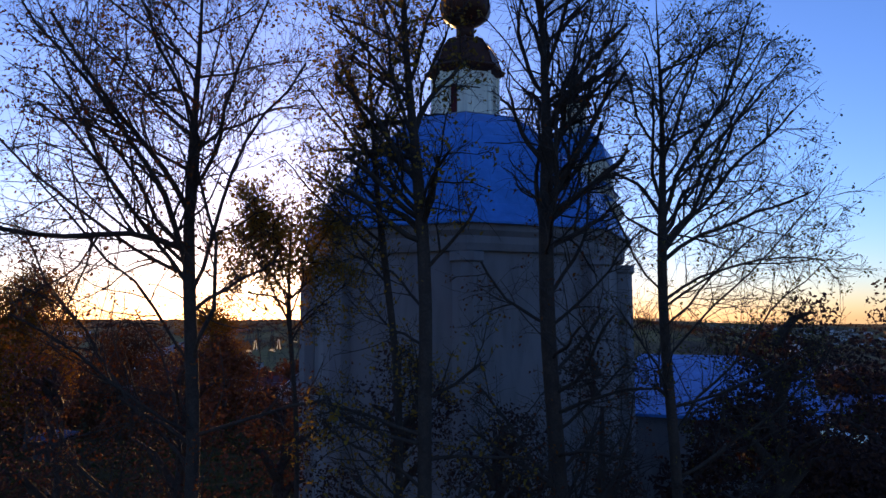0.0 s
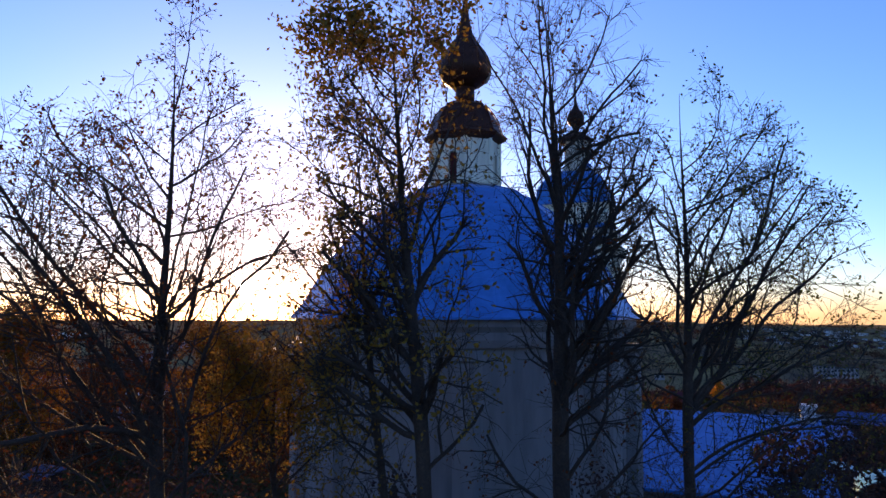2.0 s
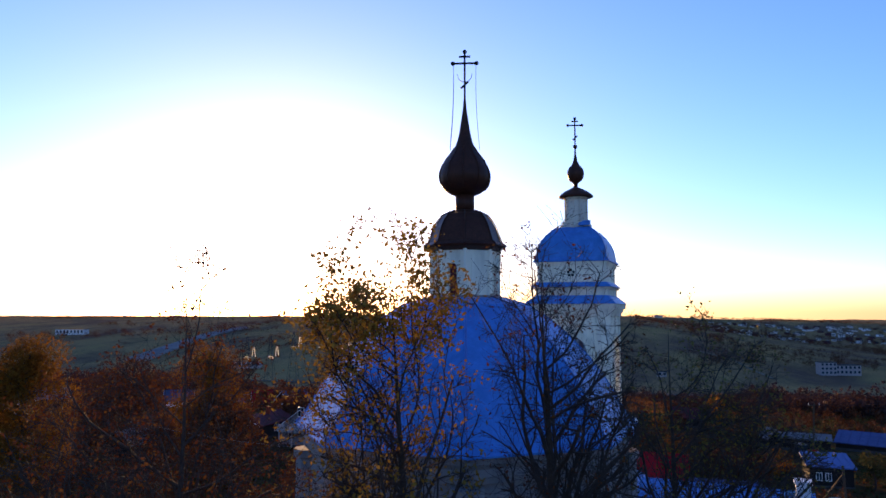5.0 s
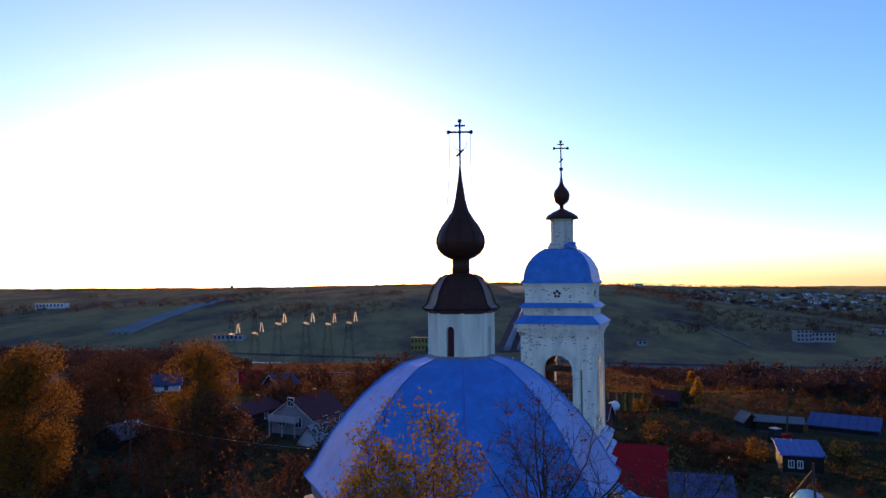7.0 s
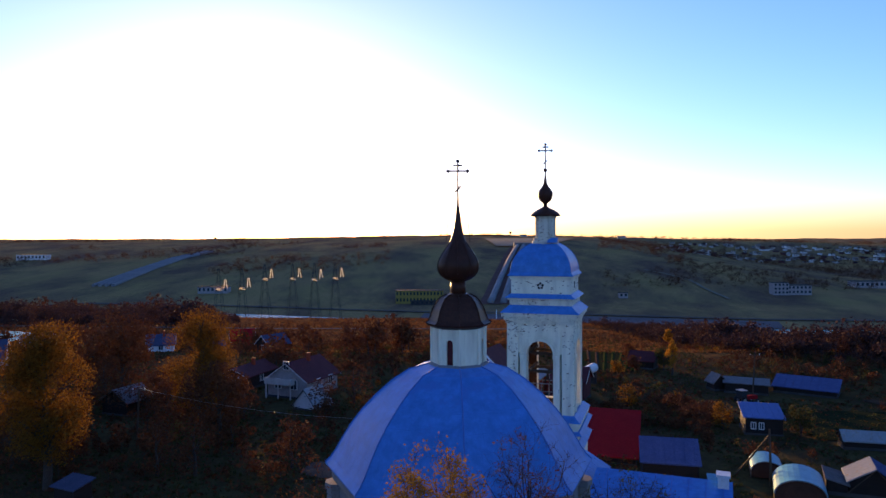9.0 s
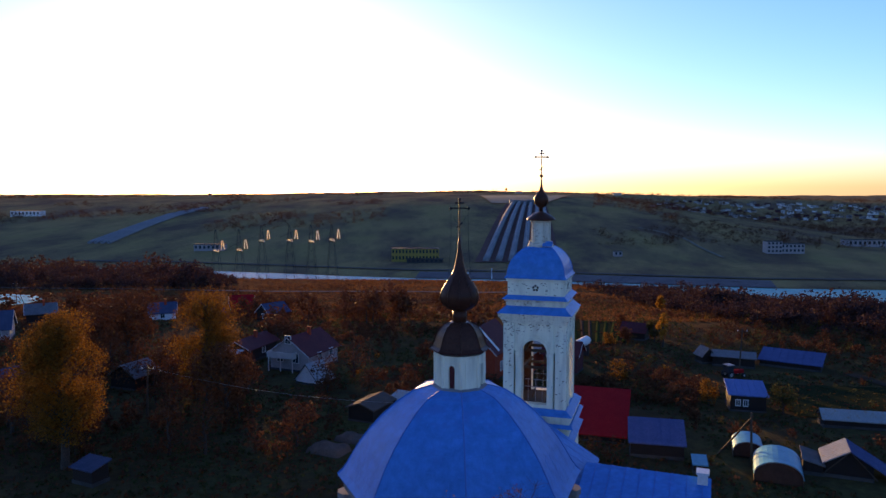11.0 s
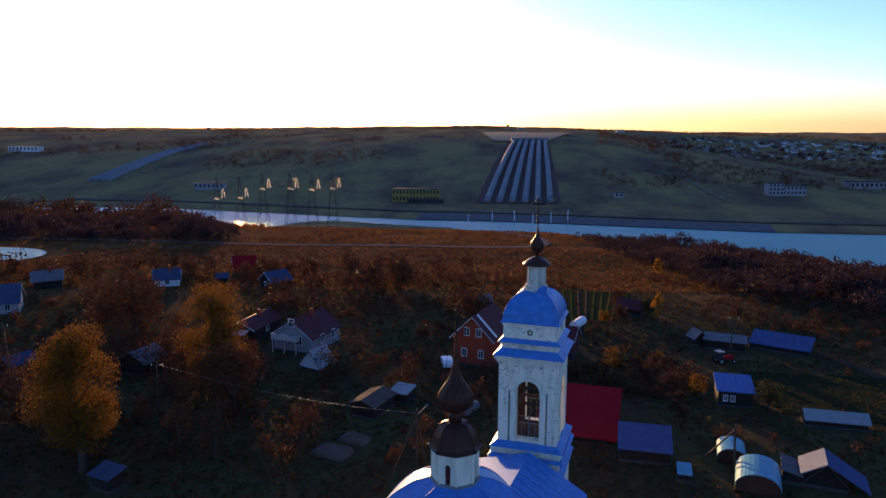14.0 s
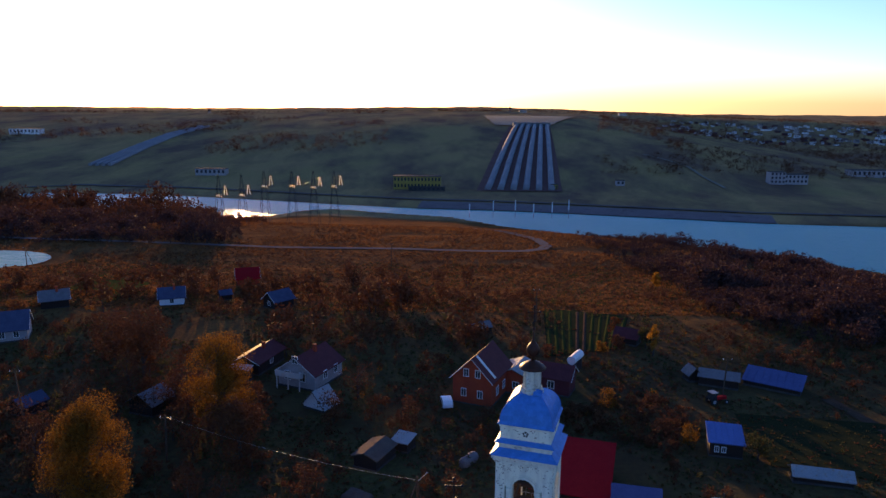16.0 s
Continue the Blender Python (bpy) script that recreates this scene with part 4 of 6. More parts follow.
    pr = [(0.75, 25.5), (0.875, 25.68), (0.925, 25.88), (0.915, 26.06), (0.835, 26.28), (0.695, 26.52), (0.515, 26.76), (0.37, 26.98)]
    for k in range(10):
        a = k * math.pi / 5
        b = bmesh.new()
        chain(b, [(r * math.cos(a), r * math.sin(a), z + g) for r, z in pr], 0.016, 5)
        part("onion_seam", b, M_DARK, onion)
    cr = cross(ch, 28.7 + g, 1.75, 0.84, 0.036)
    cr.matrix_basis = pose(0, 0, 0, 0, 0, -TURN)
    for sx in (-1, 1):
        for sy in (-1, 1):
            b = bmesh.new()
            chain(b, [(sx * (0.4 + 0.12 * k / 8 - 0.05 * math.sin(3.14 * k / 8)), sy * 0.16 * k / 8, 30.03 + g - 3.1 * k / 8) for k in range(9)], 0.009, 3)
            o = part("guy_chain", b, M_IRON, ch, "thin guy chain")
            o.matrix_basis = pose(0, 0, 0, 0, 0, -TURN)
    b = bmesh.new()
    chain(b, [(0.26 * math.cos(math.pi + math.pi * k / 14), 0, 29.65 + g + 0.3 * math.sin(math.pi + math.pi * k / 14)) for k in range(15)], 0.012, 4)
    o = part("cross_crescent", b, M_IRON, ch)
    o.matrix_basis = pose(0, 0, 0, 0, 0, -TURN)
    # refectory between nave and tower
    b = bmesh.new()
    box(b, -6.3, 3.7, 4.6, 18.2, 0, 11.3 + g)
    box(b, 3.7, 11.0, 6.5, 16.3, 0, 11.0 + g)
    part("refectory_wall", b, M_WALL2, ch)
    roof = bmesh.new()
    for e, z in ((-6.6, 12.6), (3.9, 11.75)):
        hexa(roof, [(-0.6, 3.4, 14.35 + g), (e, 3.4, z + g), (e, 18.5, z + g), (-0.6, 18.5, 14.35 + g),
                    (-0.6, 3.4, 14.5 + g), (e, 3.4, z + 0.15 + g), (e, 18.5, z + 0.15 + g), (-0.6, 18.5, 14.5 + g)])
    bmesh.ops.recalc_face_normals(roof, faces=roof.faces[:])
    rf = part("refectory_roof", roof, M_BLUE, ch, "low blue sheet-metal roof")
    b = bmesh.new()
    hexa(b, [(-6.3, 18.2, 10.2 + g), (3.7, 18.2, 10.2 + g), (3.7, 18.4, 10.2 + g), (-6.3, 18.4, 10.2 + g), (-0.7, 18.2, 14.3 + g), (-0.5, 18.2, 14.3 + g), (-0.5, 18.4, 14.3 + g), (-0.7, 18.4, 14.3 + g)])
    part("gable_wall", b, M_WALL2, ch)
    b = bmesh.new()
    rod(b, (-0.5, 0, 0), (3.88, 0, -2.57), 0.028, 0.028, 4)
    seam = mesh_of("roof_seam", b, M_BLUE2)
    for k in range(16):
        share("roof_seam", seam, rf, Matrix.Translation((0, 3.8 + 0.95 * k, 14.46 + g)))
    # side wing with a ridge of its own
    wing = bmesh.new()
    for y, z in ((6.2, 11.0), (16.7, 12.1)):
        hexa(wing, [(3.6, 14.7, 12.9 + g), (11.3, 14.7, 12.9 + g), (11.3, y, z + g), (3.6, y, z + g),
                    (3.6, 14.7, 13.02 + g), (11.3, 14.7, 13.02 + g), (11.3, y, z + 0.12 + g), (3.6, y, z + 0.12 + g)])
    bmesh.ops.recalc_face_normals(wing, faces=wing.faces[:])
    wr = part("wing_roof", wing, M_BLUE, ch, "low blue roof of the side wing")
    b = bmesh.new()
    rod(b, (0, 14.7, 13.03 + g), (0, 6.2, 11.13 + g), 0.028, 0.028, 4)
    rod(b, (0, 14.7, 13.03 + g), (0, 16.7, 12.23 + g), 0.028, 0.028, 4)
    seam = mesh_of("roof_seam", b, M_BLUE2)
    for k in range(8):
        share("roof_seam", seam, wr, Matrix.Translation((4.3 + 0.93 * k, 0, 0)))
    b = bmesh.new()
    box(b, 10.5, 11.1, 13.9, 14.6, 12.4 + g, 13.5 + g)
    box(b, 10.42, 11.18, 13.82, 14.68, 13.5 + g, 13.62 + g)
    part("chimney", b, M_PALE, ch, "short white chimney")


def _core(r, z0, z1):
    b = bmesh.new()
    lathe(b, [(r, z0), (r, z1)], 12)
    return b


def build_tower():
    tw = thing("bell_tower", pose(6.33, 20.95, 1.5, 0, 0, TOWER_TURN), "tall whitewashed bell tower with peeling plaster and blue ledges", "bell tower")
    g = -1.5

    def block(name, mat, rows, label=""):
        b = bmesh.new()
        for a0, z0, a1, z1 in rows:
            frustum(b, a0, z0 + g, a1, z1 + g)
        return part(name, b, mat, tw, label)

    block("lower_wall", M_WALL, [(2.7, 1.5, 2.7, 12.3)])
    block("lower_cornice", M_WALL, [(2.85, 12.1, 2.95, 12.42)])
    block("lower_ledge", M_BLUE, [(3.02, 12.424, 2.62, 12.75)], "blue sheet-metal ledge")
    block("middle_wall", M_WALL, [(2.56, 12.75, 2.56, 14.0)])
    block("middle_cornice", M_WALL, [(2.66, 13.7, 2.7, 13.95), (2.78, 13.954, 2.82, 14.32)])
    block("middle_ledge", M_BLUE, [(2.88, 14.324, 2.4, 14.72)], "blue sheet-metal ledge")
    block("band_ledge", M_BLUE, [(3.02, 13.52, 2.8, 13.74)], "blue sheet-metal ledge")
    # panels on the lower tiers
    for k in range(4):
        for x in (-1.7, 0, 1.7):
            b = bmesh.new()
            box(b, x - 0.55, x + 0.55, -2.61, -2.56, 12.95 + g, 13.6 + g)
            o = part("wall_panel", b, M_WALL, tw)
            o.matrix_basis = spin(k, 4)
    # belfry: corner piers, pierced walls, pilasters and archivolts
    h, th = 2.33, 0.8
    for k in range(4):
        b = bmesh.new()
        box(b, -h, -h + th, -h, -h + th, 14.7 + g, 21.3 + g)
        o = part("corner_pier", b, M_WALL, tw)
        o.matrix_basis = spin(k, 4)
        b = bmesh.new()
        arched_wall(b, 2.84, 14.7 + g, 21.3 + g, 1.86, 14.95 + g, 18.85 + g, 0.66, -h + 0.06, 16)
        box(b, -1.53, -1.42, -h + 0.1, -h + 0.72, 18.9 + g, 21.3 + g)
        box(b, 1.42, 1.53, -h + 0.1, -h + 0.72, 18.9 + g, 21.3 + g)
        o = part("belfry_wall", b, M_WALL, tw)
        o.matrix_basis = spin(k, 4)
        b = bmesh.new()
        arch_band(b, 1.86, 18.85 + g, 0.2, -h - 0.03, -h + 0.06)
        arch_band(b, 2.34, 18.85 + g, 0.09, -h + 0.0, -h + 0.06)
        arch_band(b, 2.6, 18.85 + g, 0.05, -h + 0.03, -h + 0.06)
        o = part("archivolt", b, M_WALL, tw)
        o.matrix_basis = spin(k, 4)
        for s in (-1, 1):
            b = bmesh.new()
            box(b, s * 1.16 - 0.2, s * 1.16 + 0.2, -h - 0.06, -h + 0.06, 14.75 + g, 18.6 + g)
            box(b, s * 1.16 - 0.25, s * 1.16 + 0.25, -h - 0.1, -h + 0.06, 18.6 + g, 18.84 + g)
            o = part("pilaster", b, M_WALL, tw)
            o.matrix_basis = spin(k, 4)
        b = bmesh.new()
        for z in (16.2, 16.75):
            rod(b, (-0.95, -h + 0.4, z + g), (0.95, -h + 0.4, z + g), 0.028, 0.028, 6)
        for x in (-0.5, 0.05, 0.55):
            rod(b, (x, -h + 0.4, 15.0 + g), (x, -h + 0.4, 16.75 + g), 0.016, 0.016, 5)
        o = part("railing", b, M_STEEL, tw, "grey metal railing across the arch")
        o.matrix_basis = spin(k, 4)
    # Dark lining added behind the arches to put the belfry's shade into colour.
    for k in range(4):
        b = bmesh.new()
        arched_wall(b, 3.2, 14.92 + g, 20.88 + g, 1.9, 14.96 + g, 18.85 + g, 0.05, -1.6, 12)
        o = part("shade_lining", b, M_INBRICK, tw, "dark lining standing in for shade inside the belfry")
        o.matrix_basis = spin(k, 4)
    block("belfry_floor", M_WOOD, [(1.66, 14.72, 1.66, 14.9)])
    block("belfry_ceiling", M_WOOD, [(1.66, 20.9, 1.66, 21.1)])
    for z in (17.3, 18.6, 19.6):
        for q in (-0.9, 0.9):
            b = bmesh.new()
            box(b, -1.55, 1.55, q - 0.09, q + 0.09, z + g, z + 0.2 + g)
            part("bell_beam", b, M_WOOD, tw, "weathered timber bell beam")
            b = bmesh.new()
            box(b, q - 0.09, q + 0.09, -1.55, 1.55, z + 0.2 + g, z + 0.38 + g)
            part("bell_beam", b, M_WOOD, tw, "weathered timber bell beam")
    b = bmesh.new()
    rod(b, (-0.5, -0.4, 14.9 + g), (0.6, 0.3, 18.6 + g), 0.05, 0.05, 6)
    rod(b, (0.8, 0.5, 14.9 + g), (0.2, -0.9, 17.4 + g), 0.05, 0.05, 6)
    part("ladder_pole", b, M_WOOD, tw)
    block("belfry_cornice", M_RAW, [(2.4, 21.0, 2.42, 21.2), (2.5, 21.204, 2.55, 21.42), (2.64, 21.424, 2.68, 21.74)])
    block("belfry_ledge", M_BLUE, [(2.76, 21.744, 2.18, 22.26)], "blue sheet-metal ledge")
    block("brick_band", M_RAW, [(2.17, 22.2, 2.17, 22.62), (2.28, 22.624, 2.3, 22.76)], "band of bare weathered brick")
    block("attic_ledge", M_BLUE, [(2.46, 22.764, 2.12, 23.06)], "blue sheet-metal ledge")
    block("attic_wall", M_WALL, [(2.08, 23.0, 2.08, 24.06), (2.14, 24.064, 2.2, 24.3)])
    for k in range(4):
        b = bmesh.new()
        for i in range(5):
            a = math.pi / 2 + i * 2 * math.pi / 5
            lathe_at = (0.17 * math.cos(a), 23.62 + g + 0.17 * math.sin(a))
            rod(b, (lathe_at[0], -2.1, lathe_at[1]), (lathe_at[0], -2.05, lathe_at[1]), 0.09, 0.09, 8)
        o = part("flower_opening", b, M_BLACK, tw, "dark five-lobed opening")
        o.matrix_basis = spin(k, 4)
        # flat patches where the plaster has gone
        b = bmesh.new()
        rg = random.Random(30 + k)
        for i in range(240):
            x, z = rg.uniform(-2.3, 2.3), 21.0 - 6.0 * rg.random() ** 1.7
            w, hh = rg.uniform(0.04, 0.17), rg.uniform(0.02, 0.06)
            if abs(x) + w / 2 > 2.31:
                continue
            if abs(x) - w / 2 > 1.54:
                box(b, x - w / 2, x + w / 2, -h - 0.004, -h + 0.05, z + g, z + hh + g)
            elif abs(x) + w / 2 < 1.4 and z > 20.35:
                box(b, x - w / 2, x + w / 2, -h + 0.056, -h + 0.1, z + g, z + hh + g)
        for i in range(26):
            x, z = rg.uniform(-2.0, 2.0), rg.uniform(23.1, 24.0)
            w, hh = rg.uniform(0.04, 0.2), rg.uniform(0.02, 0.06)
            box(b, x - w / 2, x + w / 2, -2.084, -2.04, z + g, z + hh + g)
        o = part("bare_brickwork", b, M_INBRICK, tw, "bare bricks where plaster fell")
        tagged(o, "bare bricks where plaster fell", kind="stuff")
        o.matrix_basis = spin(k, 4)
    # four-sided cupola
    b = bmesh.new()
    pr = [(2.3, 24.3), (2.3, 24.36), (2.14, 24.58), (2.1, 24.9), (2.02, 25.25), (1.86, 25.62), (1.62, 25.98), (1.3, 26.3), (0.92, 26.55)]
    lathe(b, [(r * math.sqrt(2), z + g) for r, z in pr], 4, math.pi / 4)
    cup = part("cupola", b, M_BLUE, tw, "blue four-sided sheet-metal cupola")
    for k in range(4):
        b = bmesh.new()
        chain(b, [(r, r, z + g) for r, z in pr[2:]], 0.03)
        o = part("ridge_roll", b, M_BLUE2, cup)
        o.matrix_basis = spin(k, 4)
    b = bmesh.new()
    lathe(b, [(0.98, 26.4), (0.98, 26.7), (0.88, 26.8), (0.88, 26.95)], 12)
    bmesh.ops.translate(b, verts=b.verts[:], vec=(0, 0, g))
    part("lantern_foot", b, M_CRUMBLE, tw, "ring of bare crumbling brick")
    b = bmesh.new()
    hexa(b, [(0.3, -1.1, 26.62 + g), (1.0, -1.1, 26.62 + g), (1.0, -0.6, 26.7 + g), (0.3, -0.6, 26.7 + g), (0.3, -1.1, 26.66 + g), (1.0, -1.1, 26.66 + g), (1.0, -0.6, 26.98 + g), (0.3, -0.6, 26.98 + g)])
    part("foot_flashing", b, M_BLUE, tw, "blue metal flashing")
    b = bmesh.new()
    lathe(b, [(0.68, 26.9), (0.68, 28.35), (0.78, 28.42), (0.78, 28.55)], 12)
    bmesh.ops.translate(b, verts=b.verts[:], vec=(0, 0, g))
    part("lantern", b, M_CRUMBLE, tw, "round plastered lantern with worn brick")
    for k in range(6):
        b = bmesh.new()
        a = k * math.pi / 3
        rod(b, (0.68 * math.cos(a), 0.68 * math.sin(a), 26.95 + g), (0.68 * math.cos(a), 0.68 * math.sin(a), 28.4 + g), 0.07, 0.07, 6)
        part("lantern_shaft", b, M_CRUMBLE, tw)
    b = bmesh.new()
    lathe(b, [(0.8, 28.5), (1.1, 28.54), (1.1, 28.6), (0.95, 28.76), (0.68, 28.95), (0.38, 29.1), (0.18, 29.2)], 16)
    bmesh.ops.translate(b, verts=b.verts[:], vec=(0, 0, g))
    part("lantern_cap", b, M_DARK, tw, "dark brown metal cap", True)
    b = bmesh.new()
    lathe(b, [(0.16, 29.1), (0.13, 29.4), (0.2, 29.5), (0.38, 29.62), (0.5, 29.82), (0.55, 30.05), (0.52, 30.27), (0.41, 30.47), (0.25, 30.66), (0.13, 30.9), (0.065, 31.35), (0.04, 31.75)], 18)
    bmesh.ops.translate(b, verts=b.verts[:], vec=(0, 0, g))
    part("onion_dome", b, M_DARK, tw, "small dark onion dome", True)
    b = bmesh.new()
    bmesh.ops.create_icosphere(b, subdivisions=2, radius=0.14, matrix=Matrix.Translation((0, 0, 31.85 + g)))
    part("ball", b, M_DARK, tw, "", True)
    cr = cross(tw, 31.85 + g, 1.85, 0.9, 0.045)
    cr.matrix_basis = pose(0, 0, 0, 0, 0, -TOWER_TURN)


build_church()
build_tower()

# ---------------------------------------------------------------- village
def window(parent, x, y, z, w, h, turn=0.0):
    """A framed window whose face looks along -y before it is turned."""
    m = pose(x, y, z, 0, 0, turn)
    b = bmesh.new()
    for x0, x1, z0, z1 in ((-w / 2 - 0.09, -w / 2, -0.09, h + 0.09), (w / 2, w / 2 + 0.09, -0.09, h + 0.09), (-w / 2, w / 2, -0.09, 0), (-w / 2, w / 2, h, h + 0.09), (-0.03, 0.03, 0, h)):
        box(b, x0, x1, -0.06, 0.03, z0, z1)
    fr = part("window", b, M_PALE, parent, "white window frame")
    fr.matrix_basis = m
    b = bmesh.new()
    box(b, -w / 2, w / 2, -0.02, 0.02, 0, h)
    part("pane", b, M_GLASS, fr)


def house(name, x, y, turn, w, l, wall, roof, m_wall, m_roof, label, windows=(), chimney=True, group="village houses", category="house", over=0.45, battens=0, z=None, mono=False, base=0.6, m_roof_shaded=None, ext=0.0):
    """Gabled house: gable front of width w looks along -y before it is turned; l is its depth."""
    z = float(land(x, y)) if z is None else z
    h = thing(name, pose(x, y, z, 0, 0, turn), label, category, group)
    b = bmesh.new()
    box(b, -w / 2 - 0.08, w / 2 + 0.08, -l / 2 - 0.08, l / 2 + 0.08, -base, 0.35)
    part("footing", b, M_CONCRETE, h)
    b = bmesh.new()
    box(b, -w / 2, w / 2, -l / 2, l / 2, 0.35, wall)
    part("wall", b, m_wall, h)
    if mono:
        b = bmesh.new()
        hexa(b, [(-w / 2 - over, -l / 2 - over, wall), (w / 2 + over, -l / 2 - over, wall), (w / 2 + over, l / 2 + over, wall + roof), (-w / 2 - over, l / 2 + over, wall + roof),
                 (-w / 2 - over, -l / 2 - over, wall + 0.12), (w / 2 + over, -l / 2 - over, wall + 0.12), (w / 2 + over, l / 2 + over, wall + roof + 0.12), (-w / 2 - over, l / 2 + over, wall + roof + 0.12)])
        rf = part("roof", b, m_roof, h)
        b = bmesh.new()
        hexa(b, [(-w / 2, -l / 2, wall - 0.01), (w / 2, -l / 2, wall - 0.01), (w / 2, l / 2, wall - 0.01), (-w / 2, l / 2, wall - 0.01), (-w / 2, -l / 2, wall), (w / 2, -l / 2, wall), (w / 2, l / 2, wall + roof - 0.05), (-w / 2, l / 2, wall + roof - 0.05)])
        part("back_wall", b, m_wall, h)
        n = battens
        for k in range(n):
            b = bmesh.new()
            px = -w / 2 - over + (w + 2 * over) * (k + 0.5) / n
            rod(b, (px, -l / 2 - over, wall + 0.13), (px, l / 2 + over, wall + roof + 0.13), 0.05, 0.05, 4)
            part("roof_rib", b, m_roof, rf)
    else:
        for y0 in (-l / 2, l / 2 - 0.2):
            b = bmesh.new()
            hexa(b, [(-w / 2, y0, wall), (w / 2, y0, wall), (w / 2, y0 + 0.2, wall), (-w / 2, y0 + 0.2, wall), (-0.05, y0, wall + roof), (0.05, y0, wall + roof), (0.05, y0 + 0.2, wall + roof), (-0.05, y0 + 0.2, wall + roof)])
            part("gable", b, m_wall, h)
        drop = roof * over / (w / 2)
        for s in (-1, 1):
            b = bmesh.new()
            e, yy = s * (w / 2 + over) + (ext if s > 0 else 0), l / 2 + over
            drop = roof * (abs(e) - w / 2) / (w / 2)
            hexa(b, [(0, -yy, wall + roof), (e, -yy, wall - drop), (e, yy, wall - drop), (0, yy, wall + roof), (0, -yy, wall + roof + 0.14), (e, -yy, wall - drop + 0.14), (e, yy, wall - drop + 0.14), (0, yy, wall + roof + 0.14)])
            bmesh.ops.recalc_face_normals(b, faces=b.faces[:])
            # The +x slope can take a darker material that paints in its shade.
            mr = m_roof_shaded if m_roof_shaded and s > 0 else m_roof
            rf = part("roof", b, mr, h)
            for k in range(battens):
                b = bmesh.new()
                py = -yy + 2 * yy * (k + 0.5) / battens
                rod(b, (0, py, wall + roof + 0.15), (e, py, wall - drop + 0.15), 0.045, 0.045, 4)
                part("roof_rib", b, mr, rf)
        for y0 in (-l / 2 - over, l / 2 + over):
            b = bmesh.new()
            chain(b, [(s * (w / 2 + over), y0, wall - drop + 0.02) if s else (0, y0, wall + roof + 0.02) for s in (-1, 0, 1)], 0.07, 4)
            part("barge_board", b, M_PALE if category in ("house", "cottage") else M_WOOD, h)
    for wx, wy, wz, ww, wh, wt in windows:
        window(h, wx, wy, wz, ww, wh, wt)
    if chimney:
        b = bmesh.new()
        box(b, 0.3, 0.8, 0.4, 0.9, wall + roof * 0.6, wall + roof + 0.9)
        box(b, 0.25, 0.85, 0.35, 0.95, wall + roof + 0.9, wall + roof + 1.0)
        part("chimney", b, M_REDBRICK, h)
    return h


bh = house("house", 4.6, 77.6, -23, 6.6, 9.0, 4.7, 3.3, M_REDBRICK, M_ROOF_BROWN, "two-storey red brick house with a steep brown roof",
           [(-1.0, -4.5, 4.9, 0.75, 1.2, 0), (1.0, -4.5, 4.9, 0.75, 1.2, 0), (1.4, -4.5, 1.5, 0.75, 1.2, 0), (-1.4, -4.5, 1.5, 0.75, 1.2, 0), (3.3, -1.5, 1.4, 1.0, 1.3, 90), (3.3, 1.6, 1.4, 1.0, 1.3, 90)], False)
b = bmesh.new()
hexa(b, [(1.55, -4.6, 6.59), (4.8, -4.6, 3.34), (4.8, -4.0, 3.34), (1.55, -4.0, 6.59), (1.55, -4.6, 6.69), (4.8, -4.6, 3.44), (4.8, -4.0, 3.44), (1.55, -4.0, 6.69)])
bmesh.ops.translate(b, verts=b.verts[:], vec=(-1.35, 1.3, 1.36))
part("verge_flashing", b, M_PALE, bh, "wide white metal verge strip")
house("house_extension", 11.0, 81.5, -23, 5.0, 6.5, 3.4, 1.0, M_REDBRICK, M_ROOF_TIN, "low brick extension with a patched tin roof", [(0.6, -3.25, 1.2, 1.0, 1.1, 0)], False, "village sheds", "shed", 0.3, 5)
house("house", 17.4, 80.2, 67, 4.4, 5.4, 3.3, 1.6, M_ROOF_BROWN, M_ROOF_BROWN, "small house clad in maroon sheet with white trim", [(-2.2, 0.4, 1.3, 1.0, 1.2, 90)], False)
pale_house = house("house", -25.2, 83.6, -23, 7.4, 8.6, 3.0, 2.5, M_GREYWALL, M_ROOF_BROWN, "pale block house with a brown gabled roof",
      [(-1.6, -4.5, 1.6, 1.1, 1.4, 0), (1.4, -4.5, 1.6, 1.1, 1.4, 0), (0, -4.5, 4.6, 1.0, 1.2, 0), (4.0, -1.5, 1.6, 1.0, 1.3, 90), (4.0, 1.8, 1.6, 1.0, 1.3, 90)])
b = bmesh.new()
box(b, -3.4, 1.6, -5.6, -4.3, 2.3, 2.5)
box(b, -3.4, 1.6, -5.6, -5.48, 2.5, 3.3)
box(b, -3.4, -3.28, -5.48, -4.3, 2.5, 3.3)
box(b, 1.48, 1.6, -5.48, -4.3, 2.5, 3.3)
part("balcony", b, M_TOWN, pale_house, "pale boarded balcony under the gable")
for px in (-3.2, -0.9, 1.4):
    b = bmesh.new()
    box(b, px - 0.08, px + 0.08, -5.5, -5.34, -0.3, 2.3)
    part("balcony_post", b, M_TOWN, pale_house)
house("porch", -21.2, 71.6, -30, 4.2, 3.4, 0.8, 2.3, M_PALE, M_ROOF_TIN, "white gabled porch beside the pale house", (), False, "village sheds", "porch", 0.3)
house("shed", -10.4, 52.3, -24, 3.4, 5.0, 1.8, 0.6, M_TIMBERWALL, M_ROOF_RUST, "weathered garden shed with a brown felt roof", (), False, "village sheds", "shed", 0.3)
house("shed", -6.9, 56.5, -24, 2.4, 2.4, 1.5, 0.4, M_TIMBERWALL, M_ROOF_TIN, "small pale shed with a tin roof", (), False, "village sheds", "shed", 0.2, 0, None, True)
